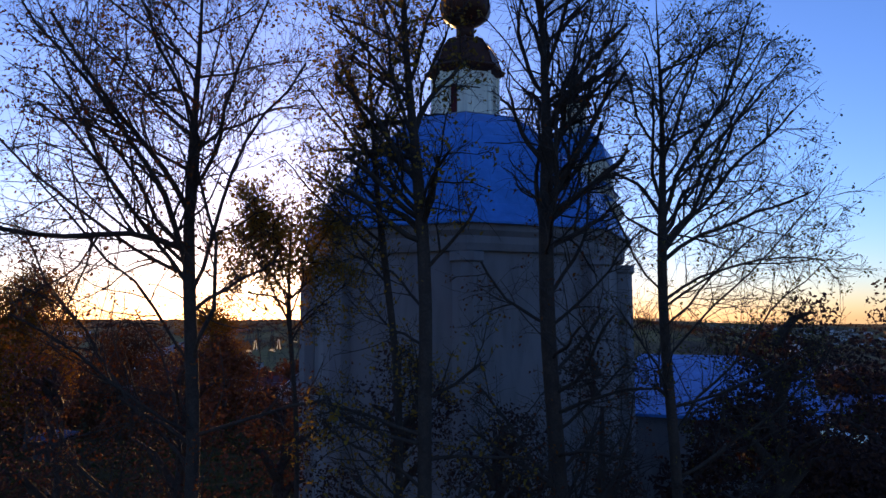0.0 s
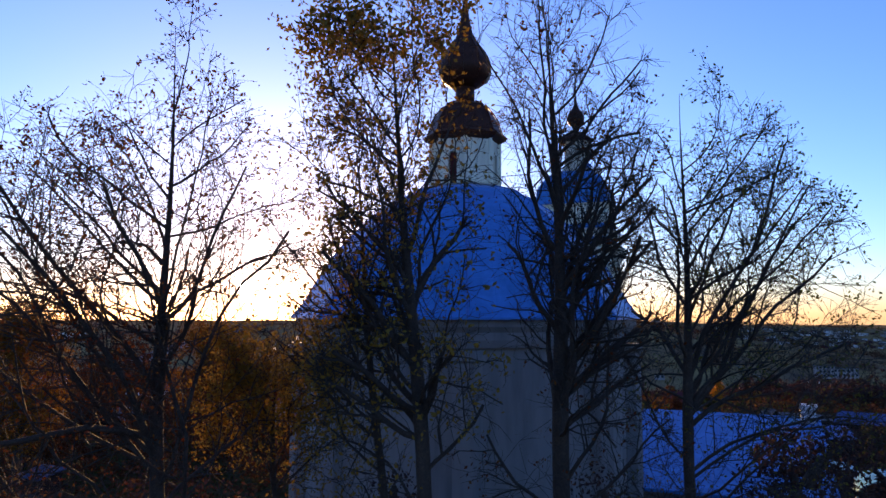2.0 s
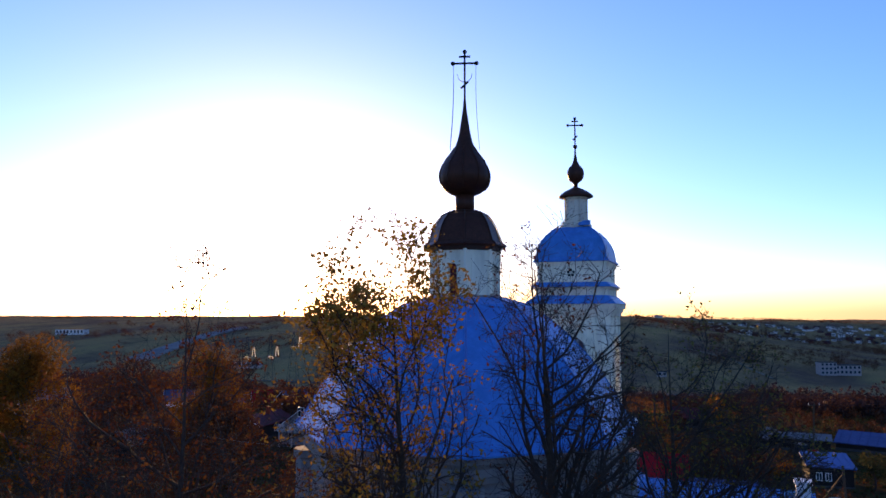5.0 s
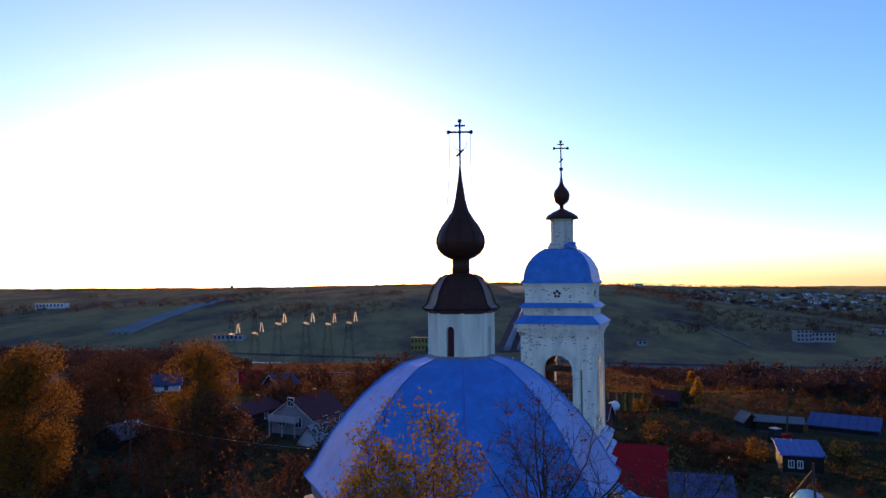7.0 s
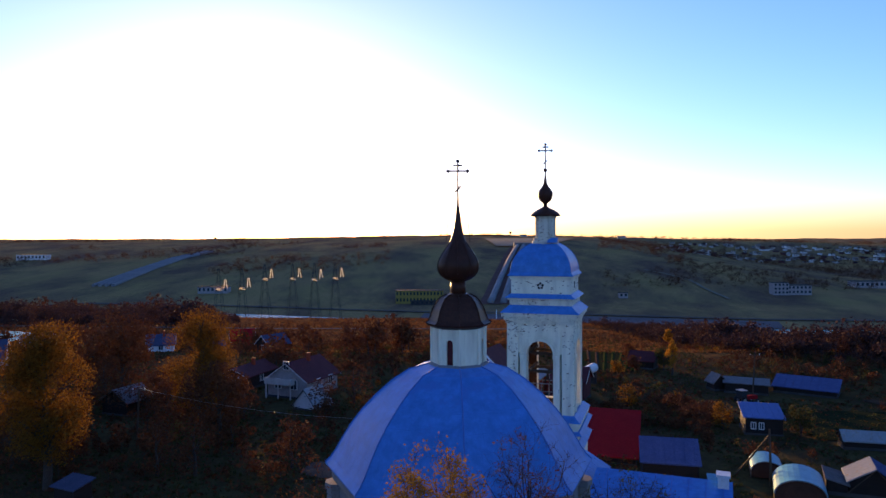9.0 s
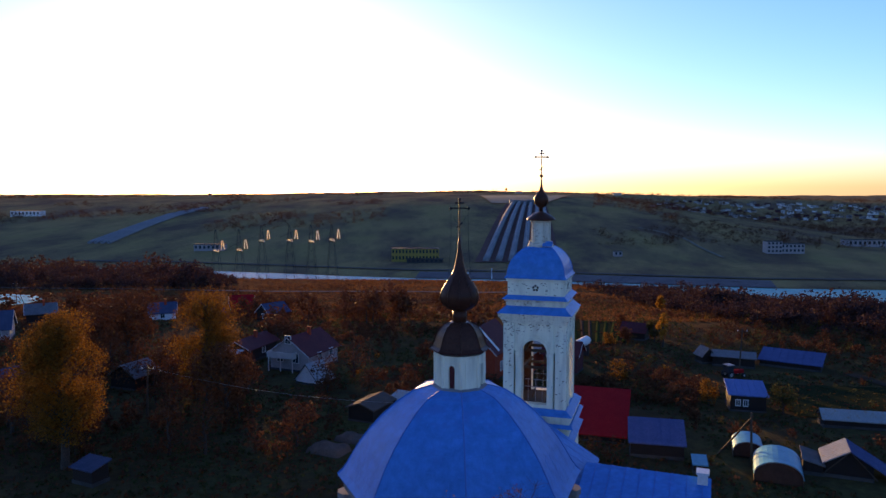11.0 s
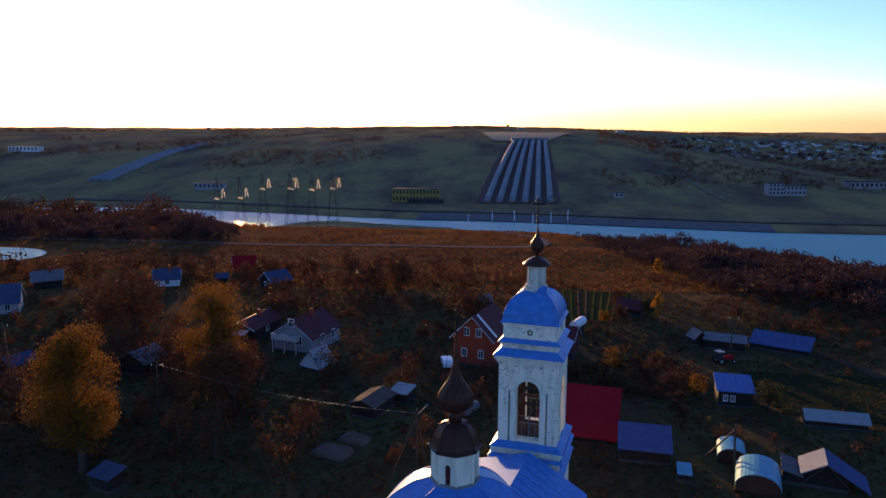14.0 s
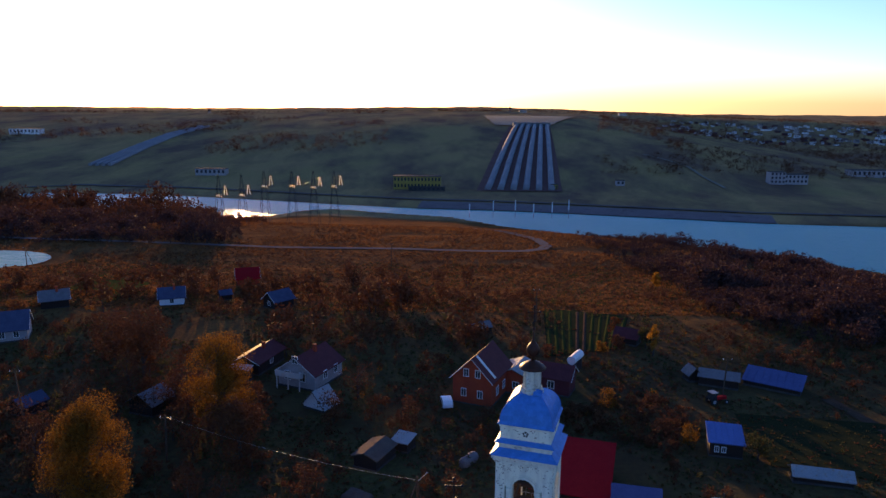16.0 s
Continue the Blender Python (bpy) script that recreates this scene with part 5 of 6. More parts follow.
house("barn", 15.0, 47.5, -16, 9.0, 9.2, 0.9, 2.6, M_TIMBERWALL, M_ROOF_RED, "long barn with a red metal roof", (), False, "village sheds", "barn", 0.3, 0, None, True)
house("shed", 20.7, 39.2, -12, 5.2, 3.0, 1.5, 1.6, M_TIMBERWALL, M_ROOF_DULL2, "lean-to shed with a blue-grey metal roof", (), False, "village sheds", "shed", 0.25, 6, None, True)
house("shed", 23.6, 34.6, -14, 1.2, 2.0, 0.9, 0.25, M_TIMBERWALL, M_FILM, "tiny cabin with a pale blue roof", (), False, "village sheds", "shed", 0.12, 0, None, True)
house("shed", 46.2, 48.6, 77, 2.3, 6.8, 1.1, 0.75, M_TIMBERWALL, M_ROOF_TIN, "long low gabled shed with a pale tin roof", (), False, "village sheds", "shed", 0.25)
# Right slope: blue-grey metal in place of shaded tin.
house("shed", 37.6, 34.2, -22, 4.0, 3.4, 1.5, 1.2, M_TIMBERWALL, M_ROOF_TIN, "shed with a ribbed tin roof catching the sun", (), False, "village sheds", "shed", 0.3, 9, m_roof_shaded=M_ROOF_DULL2, ext=1.7)
house("shed", 34.8, 35.3, 68, 3.6, 1.7, 0.95, 0.5, M_TIMBERWALL, M_ROOF_SLATE, "lean-to with a ribbed grey roof against the tin shed", (), False, "village sheds", "shed", 0.15, 9, None, True)
house("shed", -34.4, 31.4, -25, 2.6, 1.8, 1.5, 0.5, M_TIMBERWALL, M_ROOF_DULL, "low shed with a dull blue felt roof", (), False, "village sheds", "shed", 0.25, 0, None, True)
house("cottage", 37.4, 57.6, -14, 4.2, 4.6, 2.2, 0.7, M_TIMBERWALL, M_ROOF_BLUE, "small cottage with a bright blue sloping roof", [(-1.2, -2.3, 0.9, 0.45, 0.7, 0), (-0.3, -2.3, 0.9, 0.45, 0.7, 0)], False, "village houses", "cottage", 0.3, 6, None, True)
house("barn", 55.6, 83.6, -33, 9.0, 4.6, 1.0, 1.1, M_TIMBERWALL, M_ROOF_DULL2, "long low barn with a ribbed blue roof", (), False, "village sheds", "barn", 0.3, 8, None, True)
house("barn", 46.2, 84.0, -22, 6.4, 3.0, 1.6, 0.4, M_TIMBERWALL, M_ROOF_SLATE, "low barn with a grey slate roof", (), False, "village sheds", "barn", 0.3, 0, None, True)
house("shed", 42.2, 86.2, 10, 2.0, 2.4, 1.5, 1.1, M_TIMBERWALL, M_ROOF_SLATE, "little gabled hut with a grey roof", (), False, "village sheds", "shed", 0.3)
house("shed", 35.6, 106.5, 62, 3.6, 4.6, 1.7, 1.4, M_TIMBERWALL, M_ROOF_BROWN, "dark garden house with a maroon roof behind the vegetable rows", (), False, "village sheds", "shed", 0.3)
house("shed", 5.4, 112.0, -60, 2.4, 4.5, 1.6, 1.0, M_TIMBERWALL, M_ROOF_SLATE, "small grey garden shed", (), False, "village sheds", "shed", 0.2)
house("cottage", -71.8, 139.0, -70, 5.0, 5.8, 2.3, 2.0, M_PALE, M_ROOF_DULL, "white cottage with a blue-grey roof", [(-1, -2.9, 0.9, 0.9, 1.1, 0), (1, -2.9, 0.9, 0.9, 1.1, 0), (2.5, 0, 0.9, 0.9, 1.1, 90)], True, "village houses", "cottage")
house("cottage", -43.8, 135.6, -40, 4.8, 5.6, 2.4, 1.9, M_TIMBERWALL, M_ROOF_DULL, "log cottage with a blue roof", [(0, -2.8, 1.0, 0.9, 1.0, 0)], False, "village houses", "cottage")
house("shed", -61.0, 147.6, -60, 2.6, 3.0, 1.6, 1.0, M_TIMBERWALL, M_ROOF_DULL, "small shed with a light blue roof", (), False, "village sheds", "shed", 0.2)
house("cottage", -64.2, 178.5, -70, 5.5, 6.5, 2.6, 2.6, M_REDBRICK, M_ROOF_RED, "small house with a dull red roof", [(0, -3.25, 1.0, 0.9, 1.1, 0)], False, "village houses", "cottage")
house("cottage", -97.8, 131.8, -60, 5.0, 6.0, 2.4, 1.8, M_TIMBERWALL, M_ROOF_SLATE, "dark log cottage with a slate roof", [(0, -3.0, 1.0, 0.8, 1.0, 0)], True, "village houses", "cottage")
house("cottage", -92.5, 104.0, -65, 7.0, 9.0, 2.7, 2.9, M_GREYWALL, M_ROOF_DULL, "cottage with a blue roof and white windows", [(3.5, -2.5, 1.0, 0.9, 1.2, 90), (3.5, 0, 1.0, 0.9, 1.2, 90), (3.5, 2.5, 1.0, 0.9, 1.2, 90)], False, "village houses", "cottage")
house("house", -36.0, 90.0, -16, 5.0, 9.0, 2.4, 1.2, M_TIMBERWALL, M_ROOF_BROWN, "long dark cottage beside the birch", [(2.5, 0, 1.0, 0.9, 1.1, 90)], True)
house("shed", -37.4, 83.0, -12, 3.6, 1.6, 2.2, 0.3, M_TIMBERWALL, M_ROOF_TIN, "low lean-to whose tin roof glints in the sun", (), False, "village sheds", "shed", 0.2, 0, None, True)
house("shed", -47.2, 69.0, -20, 4.5, 4.5, 2.2, 1.4, M_TIMBERWALL, M_ROOF_SLATE, "dark shed with a grey roof", (), False, "village sheds", "shed")
house("shed", -65.7, 67.6, -25, 3.0, 4.0, 1.8, 1.0, M_TIMBERWALL, M_ROOF_DULL, "low shed with a dull blue roof", (), False, "village sheds", "shed", 0.3)


def hoop_house(x, y, turn, w, l, label):
    h = thing("greenhouse", pose(*on_land(x, y), 0, 0, turn), label, "greenhouse", "greenhouses")
    b = bmesh.new()
    n, r = 14, w / 2
    pr = [(r * math.cos(math.pi * k / n), 0.66 * r * math.sin(math.pi * k / n) + 0.8) for k in range(n + 1)]
    for (x1, z1), (x2, z2) in zip(pr, pr[1:]):
        hexa(b, [(x1, -l / 2, z1), (x1, l / 2, z1), (x2, l / 2, z2), (x2, -l / 2, z2), (x1 * 1.02, -l / 2, z1 * 1.02), (x1 * 1.02, l / 2, z1 * 1.02), (x2 * 1.02, l / 2, z2 * 1.02), (x2 * 1.02, -l / 2, z2 * 1.02)])
    bmesh.ops.remove_doubles(b, verts=b.verts[:], dist=0.001)
    bmesh.ops.recalc_face_normals(b, faces=b.faces[:])
    part("cover", b, M_FILM, h)
    for k in range(6):
        b = bmesh.new()
        py = -l / 2 + l * k / 5
        for (x1, z1), (x2, z2) in zip(pr, pr[1:]):
            rod(b, (x1 * 0.985, py, z1 * 0.985), (x2 * 0.985, py, z2 * 0.985), 0.03, 0.03, 4)
        part("hoop", b, M_STEEL, h)
    for px in (-r, r - 0.06):
        b = bmesh.new()
        box(b, px, px + 0.06, -l / 2, l / 2, -0.3, 0.82)
        part("base_board", b, M_WOOD, h)
    # Dark panels added for the shade within the open ends.
    for py in (-l / 2 + 0.15, l / 2 - 0.15):
        b = bmesh.new()
        for (x1, z1), (x2, z2) in zip(pr, pr[1:]):
            hexa(b, [(x1 * 0.96, py, 0.1), (x2 * 0.96, py, 0.1), (x2 * 0.96, py + 0.04, 0.1), (x1 * 0.96, py + 0.04, 0.1), (x1 * 0.96, py, z1 * 0.97), (x2 * 0.96, py, z2 * 0.97), (x2 * 0.96, py + 0.04, z2 * 0.97), (x1 * 0.96, py + 0.04, z1 * 0.97)])
        bmesh.ops.remove_doubles(b, verts=b.verts[:], dist=0.002)
        part("end_shade", b, M_INBRICK, h, "dark panel standing in for the shaded open end")


hoop_house(30.2, 39.4, -18, 2.9, 3.4, "small arched greenhouse of pale polycarbonate")
hoop_house(30.6, 33.4, -22, 4.2, 4.8, "large arched greenhouse of pale polycarbonate")


def heap(x, y, w, d, tall, seed, label):
    """A rounded pile under a sagging cover."""
    verts, faces, n = [], [], 14
    for i in range(n + 1):
        for j in range(n + 1):
            u, v = 2 * i / n - 1, 2 * j / n - 1
            e = max(0.0, 1 - max(abs(u), abs(v)) ** 3) ** 0.5
            verts.append((u * w / 2, v * d / 2, tall * e * (0.8 + 0.45 * noise.noise((u * 1.7, v * 1.7, seed))) - 0.1))
    for i in range(n):
        for j in range(n):
            k = i * (n + 1) + j
            faces.append((k, k + n + 1, k + n + 2, k + 1))
    o = raw("mound", verts, faces, M_ROOF_RUST, None, True)
    o.matrix_basis = pose(*on_land(x, y), 0, 0, -25)
    tagged(o, label, "heap", "covered heaps")


heap(-13.4, 39.4, 4.2, 2.6, 1.2, 1, "heap under a brown felt cover on the grass")
heap(-11.4, 42.8, 3.6, 2.1, 1.0, 2, "smaller felt-covered heap beside the garden path")


def tank():
    h = thing("water_tank", pose(22.2, 90.0, float(land(22.2, 90.0)), 0, 0, -30), "white cylindrical tank lying on blocks", "tank")
    b = bmesh.new()
    rod(b, (0, -2.2, 2.6), (0, 2.2, 2.6), 0.8, 0.8, 18)
    part("shell", b, M_PALE, h)
    for y in (-1.5, 1.5):
        b = bmesh.new()
        box(b, -0.7, 0.7, y - 0.2, y + 0.2, -0.3, 2.0)
        part("cradle", b, M_CONCRETE, h)


tank()


def car():
    h = thing("car", pose(*on_land(-1.2, 73.0), 0, 0, 98), "white estate car parked in front of the brick house", "car")
    b = bmesh.new()
    prof = [(-2.0, 0.35), (2.05, 0.35), (2.1, 0.75), (1.2, 0.9), (0.6, 1.4), (-1.5, 1.42), (-2.05, 0.95)]
    for s in (-0.8, 0.8):
        b.faces.new([b.verts.new((x, s, z)) for x, z in prof])
    b.verts.ensure_lookup_table()
    n = len(prof)
    for k in range(n):
        b.faces.new((b.verts[k], b.verts[(k + 1) % n], b.verts[n + (k + 1) % n], b.verts[n + k]))
    bmesh.ops.recalc_face_normals(b, faces=b.faces[:])
    bmesh.ops.bevel(b, geom=b.edges[:], offset=0.07, segments=2, affect='EDGES')
    part("body", b, M_CAR, h)
    b = bmesh.new()
    box(b, -1.3, 0.35, -0.815, 0.815, 0.98, 1.3)
    part("side_glass", b, M_GLASS, h)
    for x in (-1.25, 1.3):
        for s in (-0.78, 0.78):
            b = bmesh.new()
            rod(b, (x, s - 0.1, 0.32), (x, s + 0.1, 0.32), 0.32, 0.32, 16)
            w = part("wheel", b, M_RUBBER, h)
            b = bmesh.new()
            rod(b, (x, s - 0.11, 0.32), (x, s + 0.11, 0.32), 0.18, 0.18, 12)
            part("rim", b, M_STEEL, w)


def tractor():
    h = thing("tractor", pose(*on_land(42.8, 75.6), 0, 0, 20), "small old red tractor on the grass", "tractor")
    b = bmesh.new()
    box(b, -0.4, 1.9, -0.35, 0.35, 0.6, 1.15)
    bmesh.ops.bevel(b, geom=b.edges[:], offset=0.08, segments=2, affect='EDGES')
    part("bonnet", b, M_ROOF_RED, h)
    b = bmesh.new()
    box(b, -1.3, -0.3, -0.55, 0.55, 0.8, 2.0)
    part("cab", b, M_GLASS, h)
    b = bmesh.new()
    box(b, -1.4, -0.2, -0.65, 0.65, 2.0, 2.1)
    part("cab_roof", b, M_ROOF_TIN, h)
    for x, r in ((-0.9, 0.6), (1.5, 0.36)):
        for s in (-0.7, 0.7):
            b = bmesh.new()
            rod(b, (x, s - 0.13, r), (x, s + 0.13, r), r, r, 18)
            w = part("wheel", b, M_RUBBER, h)
            b = bmesh.new()
            rod(b, (x, s - 0.14, r), (x, s + 0.14, r), r * 0.5, r * 0.5, 12)
            part("rim", b, M_ROOF_TIN, w)


car()
tractor()


def power_pole(x, y, tall, label, braces=(), lean=0.0, arms=True):
    h = thing("utility_pole", pose(*on_land(x, y)), label, "utility pole", "utility poles")
    b = bmesh.new()
    rod(b, (0, 0, -0.5), (lean, 0, tall), 0.14, 0.1, 8)
    part("post", b, M_WOOD, h)
    for bx, by in braces:
        b = bmesh.new()
        rod(b, (bx, by, -0.3), (lean * 0.85, 0, tall * 0.9), 0.1, 0.08, 8)
        part("brace", b, M_WOOD, h)
    if arms:
        b = bmesh.new()
        rod(b, (-0.8 + lean, 0, tall - 0.4), (0.8 + lean, 0, tall - 0.4), 0.06, 0.06, 6)
        part("crossarm", b, M_WOOD, h)
        for s in (-0.7, 0.0, 0.7):
            b = bmesh.new()
            rod(b, (s + lean, 0, tall - 0.38), (s + lean, 0, tall - 0.12), 0.05, 0.04, 6)
            part("insulator", b, M_PALE, h)
    return h


power_pole(-3.9, 36.2, 6.6, "wooden utility pole with two braces", ((-2.7, -2.3), (1.0, 0.6)), 0.0, False)
power_pole(29.2, 35.9, 5.4, "wooden utility pole with a slanting brace", ((-2.2, 3.4),), -0.2, False)
power_pole(44.3, 77.0, 7.4, "tall pale lamp pole beside the barn", (), 0.35)
power_pole(-63.0, 62.0, 9.0, "pale wooden utility pole", (), -0.6)
power_pole(-37.8, 51.5, 6.5, "wooden utility pole beside the birch", (), 0.3)
power_pole(-23.6, 222.0, 9.0, "wooden double-legged power pole in the meadow", ((3.0, 0),))
power_pole(18.5, 122.0, 8.0, "thin grey pole at the garden's edge")
power_pole(-150.0, 206.0, 8.0, "double-legged power pole beside the pond", ((3.0, 0),))


def wire(a, b_, sag, r=0.01):
    b = bmesh.new()
    prev = None
    for k in range(13):
        f = k / 12
        p = (a[0] + (b_[0] - a[0]) * f, a[1] + (b_[1] - a[1]) * f, a[2] + (b_[2] - a[2]) * f - sag * 4 * f * (1 - f))
        if prev:
            rod(b, prev, p, r, r, 5)
        prev = p
    tagged(part("overhead_wire", b, M_STEEL), "thin overhead wire strung between poles", "wire", "overhead wires")


wire((-37.5, 51.5, 9.3), (-3.9, 36.2, 9.6), 0.9)
b = bmesh.new()
rod(b, (-3.9, 36.2, 9.4), (-2.9, 36.0, 10.5), 0.04, 0.035, 6)
rod(b, (-2.95, 36.0, 10.45), (-2.8, 35.9, 10.7), 0.07, 0.09, 6)
tagged(part("street_lamp", b, M_STEEL), "curved lamp arm fixed to the braced pole", "street lamp")


def garden():
    plot = tagged(part("garden_plot", _plot([(18, 97), (33, 102), (41, 128), (22, 138)]), M_GRASS), "green vegetable garden sloping away", "garden", "", "structure")
    for k in range(11):
        f = (k + 0.5) / 11
        xa, ya, xb, yb = 18 + 15 * f, 97.5 + 5 * f, 22 + 19 * f, 137 - 10 * f
        verts, faces = [], []
        for j in range(13):
            u = j / 12
            x, y = xa + (xb - xa) * u, ya + (yb - ya) * u
            z = float(land(x, y))
            verts += [(x - 0.5, y, z + 0.1), (x, y, z + 0.24), (x + 0.5, y, z + 0.1)]
            if j:
                i = 3 * j
                faces += [(i - 3, i - 2, i + 1, i), (i - 2, i - 1, i + 2, i + 1)]
        raw("garden_row", verts, faces, M_SOIL if k in (4, 5) else M_GARDEN, plot)


def _plot(c):
    b = bmesh.new()
    n = 12
    grid = []
    for i in range(n + 1):
        row = []
        for j in range(n + 1):
            u, v = i / n, j / n
            x = (1 - v) * (c[0][0] * (1 - u) + c[1][0] * u) + v * (c[3][0] * (1 - u) + c[2][0] * u)
            y = (1 - v) * (c[0][1] * (1 - u) + c[1][1] * u) + v * (c[3][1] * (1 - u) + c[2][1] * u)
            row.append(b.verts.new((x, y, float(land(x, y)) + 0.14)))
        grid.append(row)
    for i in range(n):
        for j in range(n):
            b.faces.new((grid[i][j], grid[i + 1][j], grid[i + 1][j + 1], grid[i][j + 1]))
    return b


garden()


def lawn(name, c, mat, label):
    tagged(part(name, _plot(c), mat), label, "lawn", "", "structure")


lawn("lawn_shed", [(42, 53), (63, 46), (71, 67), (44, 71)], M_GRASS, "dark green mown grass beside the sheds")
lawn("lawn_meadow", [(-114, 166), (-88, 142), (-94, 178), (-118, 194)], M_GARDEN, "bright green meadow patch")

# ---------------------------------------------------------------- far shore
def penstocks():
    for k in range(6):
        f = k / 5
        xb, yb = 44 + 88 * f, 945
        xt, yt = 142 + 72 * f, 1680
        h = thing("penstock", pose(xb, yb, float(land(xb, yb))), "huge pale concrete water pipe running up the hillside", "pipe", "penstocks")
        b = bmesh.new()
        z0 = float(land(xb, yb))
        n = 24
        rings = []
        for j in range(n + 1):
            u = j / n
            x, y = xb + (xt - xb) * u, yb + (yt - yb) * u
            z = float(land(x, y)) + 3.2
            rings.append([b.verts.new((x - xb + 4.6 * math.cos(a * math.pi / 6), y - yb, z - z0 + 4.6 * math.sin(a * math.pi / 6))) for a in range(12)])
        for p, q in zip(rings, rings[1:]):
            for a in range(12):
                b.faces.new((p[a], q[a], q[(a + 1) % 12], p[(a + 1) % 12]))
        b.faces.new(rings[0])
        b.faces.new(rings[-1][::-1])
        bmesh.ops.recalc_face_normals(b, faces=b.faces[:])
        part("pipe", b, M_PIPE, h, "", True)
        b = bmesh.new()
        zt = float(land(xt, yt))
        box(b, xt - xb - 8, xt - xb + 8, yt - yb - 4, yt - yb + 14, zt - z0 - 3, zt - z0 + 11)
        part("gatehouse", b, M_PIPE, h)


penstocks()


def slab(name, x0, x1, y0, x2, x3, y1, lift, mat, label, category):
    b = bmesh.new()
    n = 10
    rows = []
    for i in range(n + 1):
        v = i / n
        row = []
        for j in range(n + 1):
            u = j / n
            x = (1 - v) * (x0 + (x1 - x0) * u) + v * (x2 + (x3 - x2) * u)
            y = y0 + (y1 - y0) * v
            row.append(b.verts.new((x, y, float(land(x, y)) + lift)))
        rows.append(row)
    for i in range(n):
        for j in range(n):
            b.faces.new((rows[i][j], rows[i][j + 1], rows[i + 1][j + 1], rows[i + 1][j]))
    tagged(part(name, b, mat), label, category, "", "structure")


slab("ground_bed", 28, 146, 938, 126, 222, 1688, 1.0, M_BED, "red-brown earth bed under the pipes", "earth bed")
slab("ground_apron", 92, 222, 1692, 78, 345, 2100, 2.5, M_APRON, "pale concrete slope above the pipes", "concrete slope")


def conduit():
    for k in range(4):
        h = thing("conduit", pose(-606 + 11 * k, 1136, float(land(-606 + 11 * k, 1136))), "pale concrete conduit climbing the far hill", "pipe", "conduits")
        x0, y0, z0 = h.location
        pts = [(-606 + 11 * k, 1136), (-622 + 10 * k, 1260), (-640 + 9 * k, 1392), (-668 + 9 * k, 1618), (-668 + 8 * k, 1828)]
        b = bmesh.new()
        for (xa, ya), (xb, yb) in zip(pts, pts[1:]):
            rod(b, (xa - x0, ya - y0, float(land(xa, ya)) + 1.6 - z0), (xb - x0, yb - y0, float(land(xb, yb)) + 1.6 - z0), 3.2, 3.2, 8)
        part("pipe", b, M_PIPE, h)


conduit()


def block_building(x, y, w, d, tall, wall, label, cols, rows, group="far buildings", turn=0.0, glass=M_GLASS):
    h = thing("building", pose(*on_land(x, y), 0, 0, turn), label, "building", group)
    b = bmesh.new()
    box(b, -w / 2, w / 2, -d / 2, d / 2, -2, tall)
    part("wall", b, wall, h)
    b = bmesh.new()
    box(b, -w / 2 - 0.4, w / 2 + 0.4, -d / 2 - 0.4, d / 2 + 0.4, tall, tall + 0.7)
    part("roof", b, M_CONCRETE, h)
    for i in range(cols):
        for j in range(rows):
            b = bmesh.new()
            cx, cz = -w / 2 + w * (i + 0.5) / cols, tall * (j + 0.35) / rows
            ww, hh = w / cols * 0.5, tall / rows * 0.5
            box(b, cx - ww / 2, cx + ww / 2, -d / 2 - 0.15, -d / 2 + 0.3, cz, cz + hh)
            part("window", b, glass, h)
    return h


block_building(-54, 962, 66, 20, 17.5, M_YELLOWWALL, "long yellow power-station building", 14, 2)
block_building(-40, 940, 50, 8, 5, M_CONCRETE, "low concrete annex before the yellow building", 8, 1)
block_building(489, 1024, 52, 18, 13, M_GREYWALL, "pale office block on the far hillside", 9, 2)
block_building(470, 1020, 22, 16, 17, M_GREYWALL, "taller wing of the pale office block", 4, 3)
block_building(664, 1128, 60, 24, 10, M_GREYWALL, "low pale workshop on the far hillside", 8, 1)
block_building(-1010, 1640, 70, 24, 12, M_PALE, "long white warehouse on the far plateau", 8, 1)
block_building(-374, 1050, 46, 16, 9, M_GREYWALL, "low pale works hall on the far shore", 7, 1)
block_building(236, 992, 12, 8, 7, M_GREYWALL, "small grey pump house on the far hillside", 2, 1)
block_building(137, 958, 9, 8, 8, M_YELLOWWALL, "small yellow kiosk beside the pipes", 3, 1)


def town():
    rng = random.Random(77)
    for k in range(190):
        y = 1930 + 560 * rng.random() ** 0.8
        x = rng.uniform(0.3, 0.62) * y + rng.uniform(-40, 40)
        w, t = rng.uniform(7, 17), rng.uniform(4, 8)
        block_building(x, y, w, 12, t, rng.choice([M_PALE, M_TOWN, M_PALE, M_TOWN, M_ROOF_BROWN, M_GREYWALL]), "small pale building of the distant town", max(2, int(w / 7)), max(1, int(t / 5)), "distant town", rng.uniform(-30, 30))


town()


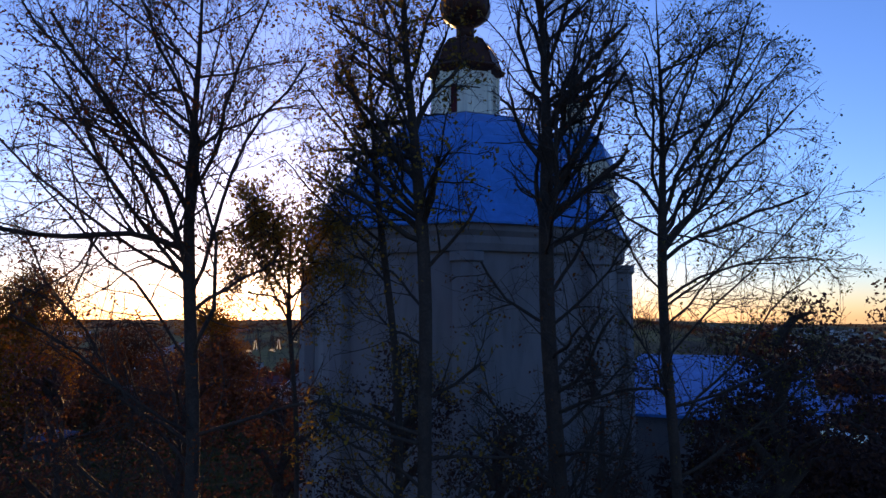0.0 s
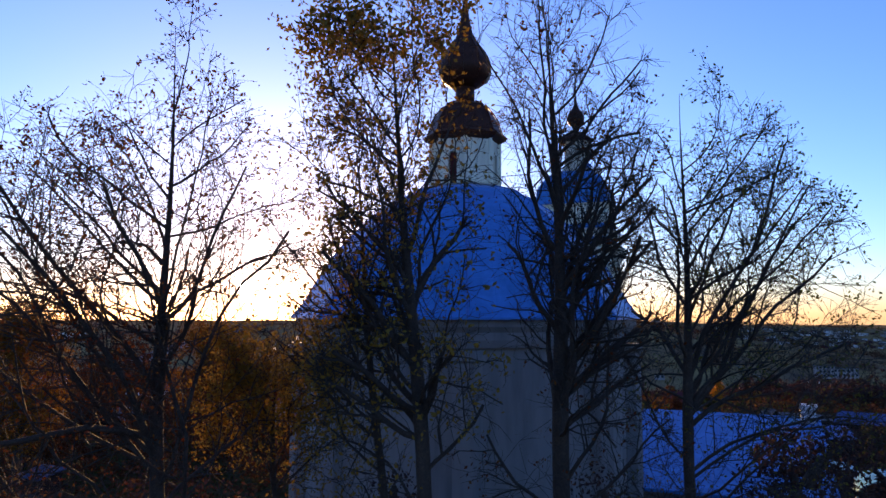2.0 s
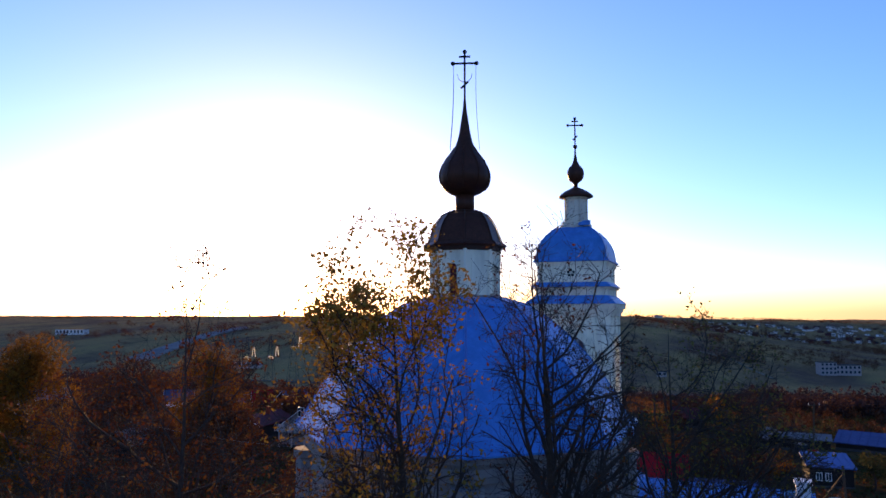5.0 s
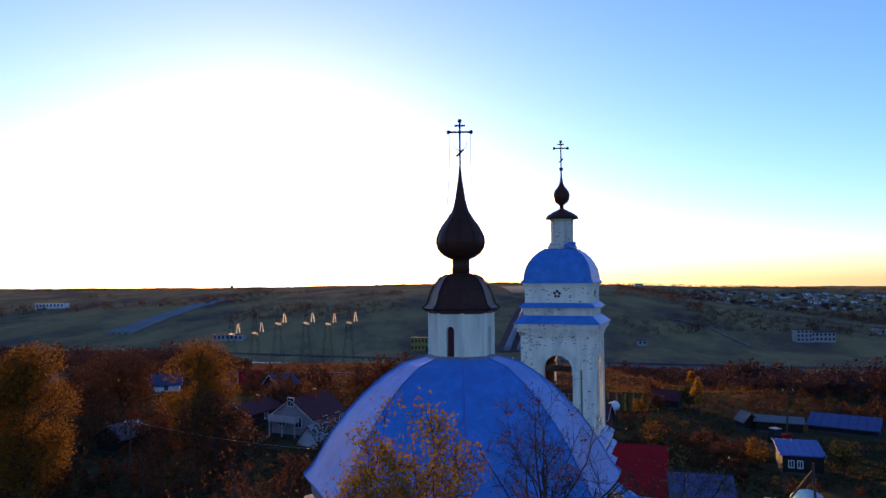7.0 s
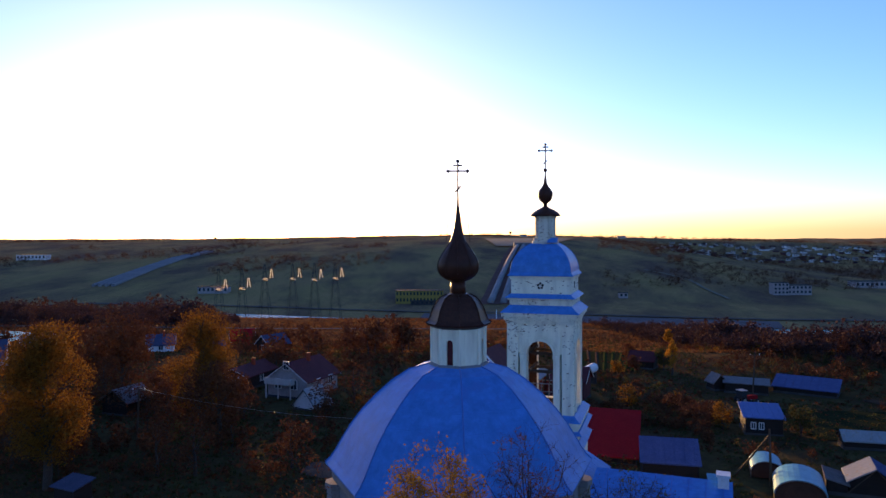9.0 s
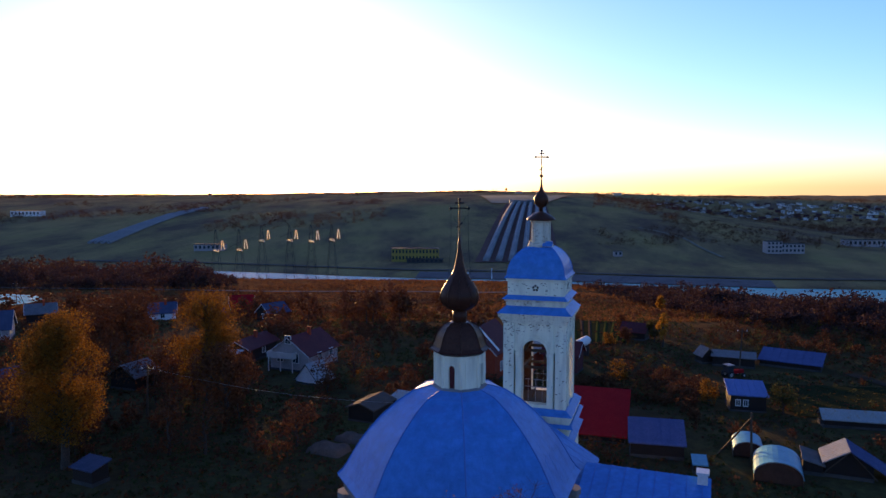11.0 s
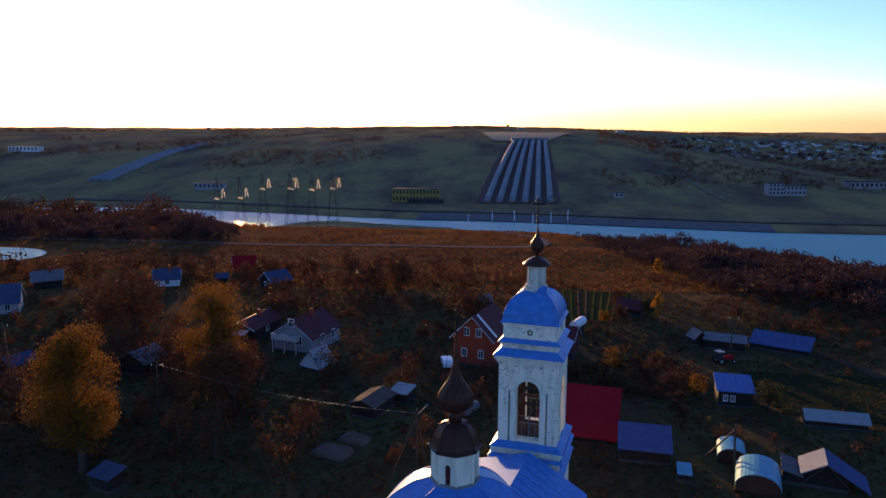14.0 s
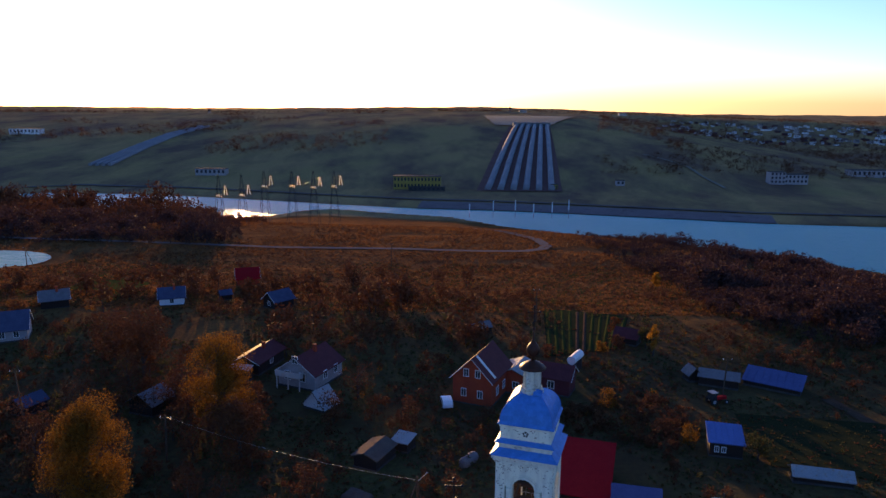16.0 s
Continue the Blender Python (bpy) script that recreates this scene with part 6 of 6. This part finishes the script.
def pylon(x, y, top, arm, label):
    """A lattice pylon up to the height top; arm is the height of its insulators on each side, before and behind."""
    g0 = float(land(x, y))
    tall = top - g0
    h = thing("power_pylon", pose(x, y, g0), label, "pylon", "power pylons")
    b = bmesh.new()
    a = tall * 0.1
    lv = [(a * (1 - u) + 0.3 * u, tall * u) for u in (0, 0.2, 0.4, 0.58, 0.75, 0.9, 1.0)]
    for (r1, z1), (r2, z2) in zip(lv, lv[1:]):
        for k in range(4):
            c = [(1, 1), (-1, 1), (-1, -1), (1, -1)]
            p, q = c[k], c[(k + 1) % 4]
            rod(b, (p[0] * r1, p[1] * r1, z1), (p[0] * r2, p[1] * r2, z2), 0.1, 0.1, 3)
            rod(b, (p[0] * r1, p[1] * r1, z1), (q[0] * r2, q[1] * r2, z2), 0.06, 0.06, 3)
    part("lattice", b, M_IRON, h)
    up = arm - g0
    b = bmesh.new()
    for q in (-0.35, 0.35):
        rod(b, (-5.4, q, up - 1.6), (4.0, q, up + 2.8), 0.07, 0.07, 4)
    crossarm = part("crossarm", b, M_IRON, h)
    for p, q in (((3.6, -0.5, up + 2.6), (3.1, -0.5, up - 2.6)), ((3.8, 0.5, up + 2.6), (4.6, 0.5, up - 2.6)), ((-1.6, 0.0, up - 3.2), (1.8, 0.0, up - 3.8)), ((-1.2, 0.4, up - 2.8), (1.4, 0.4, up - 3.0))):
        b = bmesh.new()
        rod(b, p, q, 0.2, 0.26, 6)
        part("insulator", b, M_INSUL, crossarm)
    return h


for px, arm, top in ((-134.8, -0.9, 7.8), (-121.6, -0.4, 8.0), (-108.7, 4.8, 10.2), (-92.9, 5.0, 10.4), (-80.7, 4.5, 10.5), (-69.0, 5.2, 10.6)):
    pylon(px, 366.0, top, arm, "steel lattice pylon carrying the power line")
for px, mid in ((15.1, -65.3), (41.0, -61.8), (65.0, -61.0), (85.0, -64.5), (105.0, -63.0), (123.0, -60.0)):
    h = thing("line_post", pose(px, 735.0, WATER_Z), "slim mast with a white insulator standing in the river", "mast", "line masts")
    b = bmesh.new()
    rod(b, (0, 0, -4), (0, 0, mid - WATER_Z - 5.5), 0.3, 0.26, 6)
    part("pole", b, M_STEEL, h)
    b = bmesh.new()
    rod(b, (0, 0, mid - WATER_Z - 5.5), (0, 0, mid - WATER_Z + 5.5), 0.62, 0.5, 8)
    part("insulator", b, M_PALE, h)


def lookout(x, y, tall, label):
    """A stub of a tower on four legs with a cabin on top."""
    h = thing("skyline_tower", pose(*on_land(x, y)), label, "tower", "skyline towers")
    for sx in (-1, 1):
        for sy in (-1, 1):
            b = bmesh.new()
            rod(b, (sx * 3.2, sy * 3.2, -2), (sx * 2.2, sy * 2.2, tall * 0.65), 0.6, 0.5, 6)
            part("leg", b, M_STEEL, h)
    b = bmesh.new()
    frustum(b, 3.6, tall * 0.62, 4.4, tall)
    part("cabin", b, M_TIMBERWALL, h)
    b = bmesh.new()
    frustum(b, 4.8, tall, 0.4, tall + 3.0)
    part("roof", b, M_ROOF_BROWN, h)


lookout(193.0, 2600.0, 17.0, "squat dark tower on the skyline above the pipes")
lookout(-905.0, 2600.0, 13.0, "small dark tower on the skyline")
block_building(240, 2600, 26, 12, 8, M_TOWN, "low pale hut on the skyline", 4, 1)
block_building(610, 2640, 30, 12, 9, M_TOWN, "low pale hut on the plateau edge", 4, 1)


def bundle(x, y, label):
    """A long load under a tarpaulin with loose ends."""
    h = thing("covered_load", pose(*on_land(x, y), 0, 0, -35), label, "covered load")
    bm = bmesh.new()
    lathe(bm, [(0.05, -1.6), (0.62, -1.5), (0.8, -0.8), (0.7, 0.2), (0.82, 1.0), (0.55, 1.55), (0.05, 1.65)], 10)
    bmesh.ops.rotate(bm, verts=bm.verts[:], matrix=Matrix.Rotation(radians(90), 3, 'X'))
    bmesh.ops.translate(bm, verts=bm.verts[:], vec=(0, 0, 0.55))
    part("tarpaulin", bm, M_ROOF_SLATE, h, "crumpled pale tarpaulin", True)
    for q in (-0.7, 0.5):
        bm = bmesh.new()
        box(bm, -0.9, 0.9, q - 0.08, q + 0.08, -0.1, 0.12)
        part("bearer", bm, M_WOOD, h)


bundle(2.0, 52.2, "pale tarpaulin bundle lying on the dark grass")
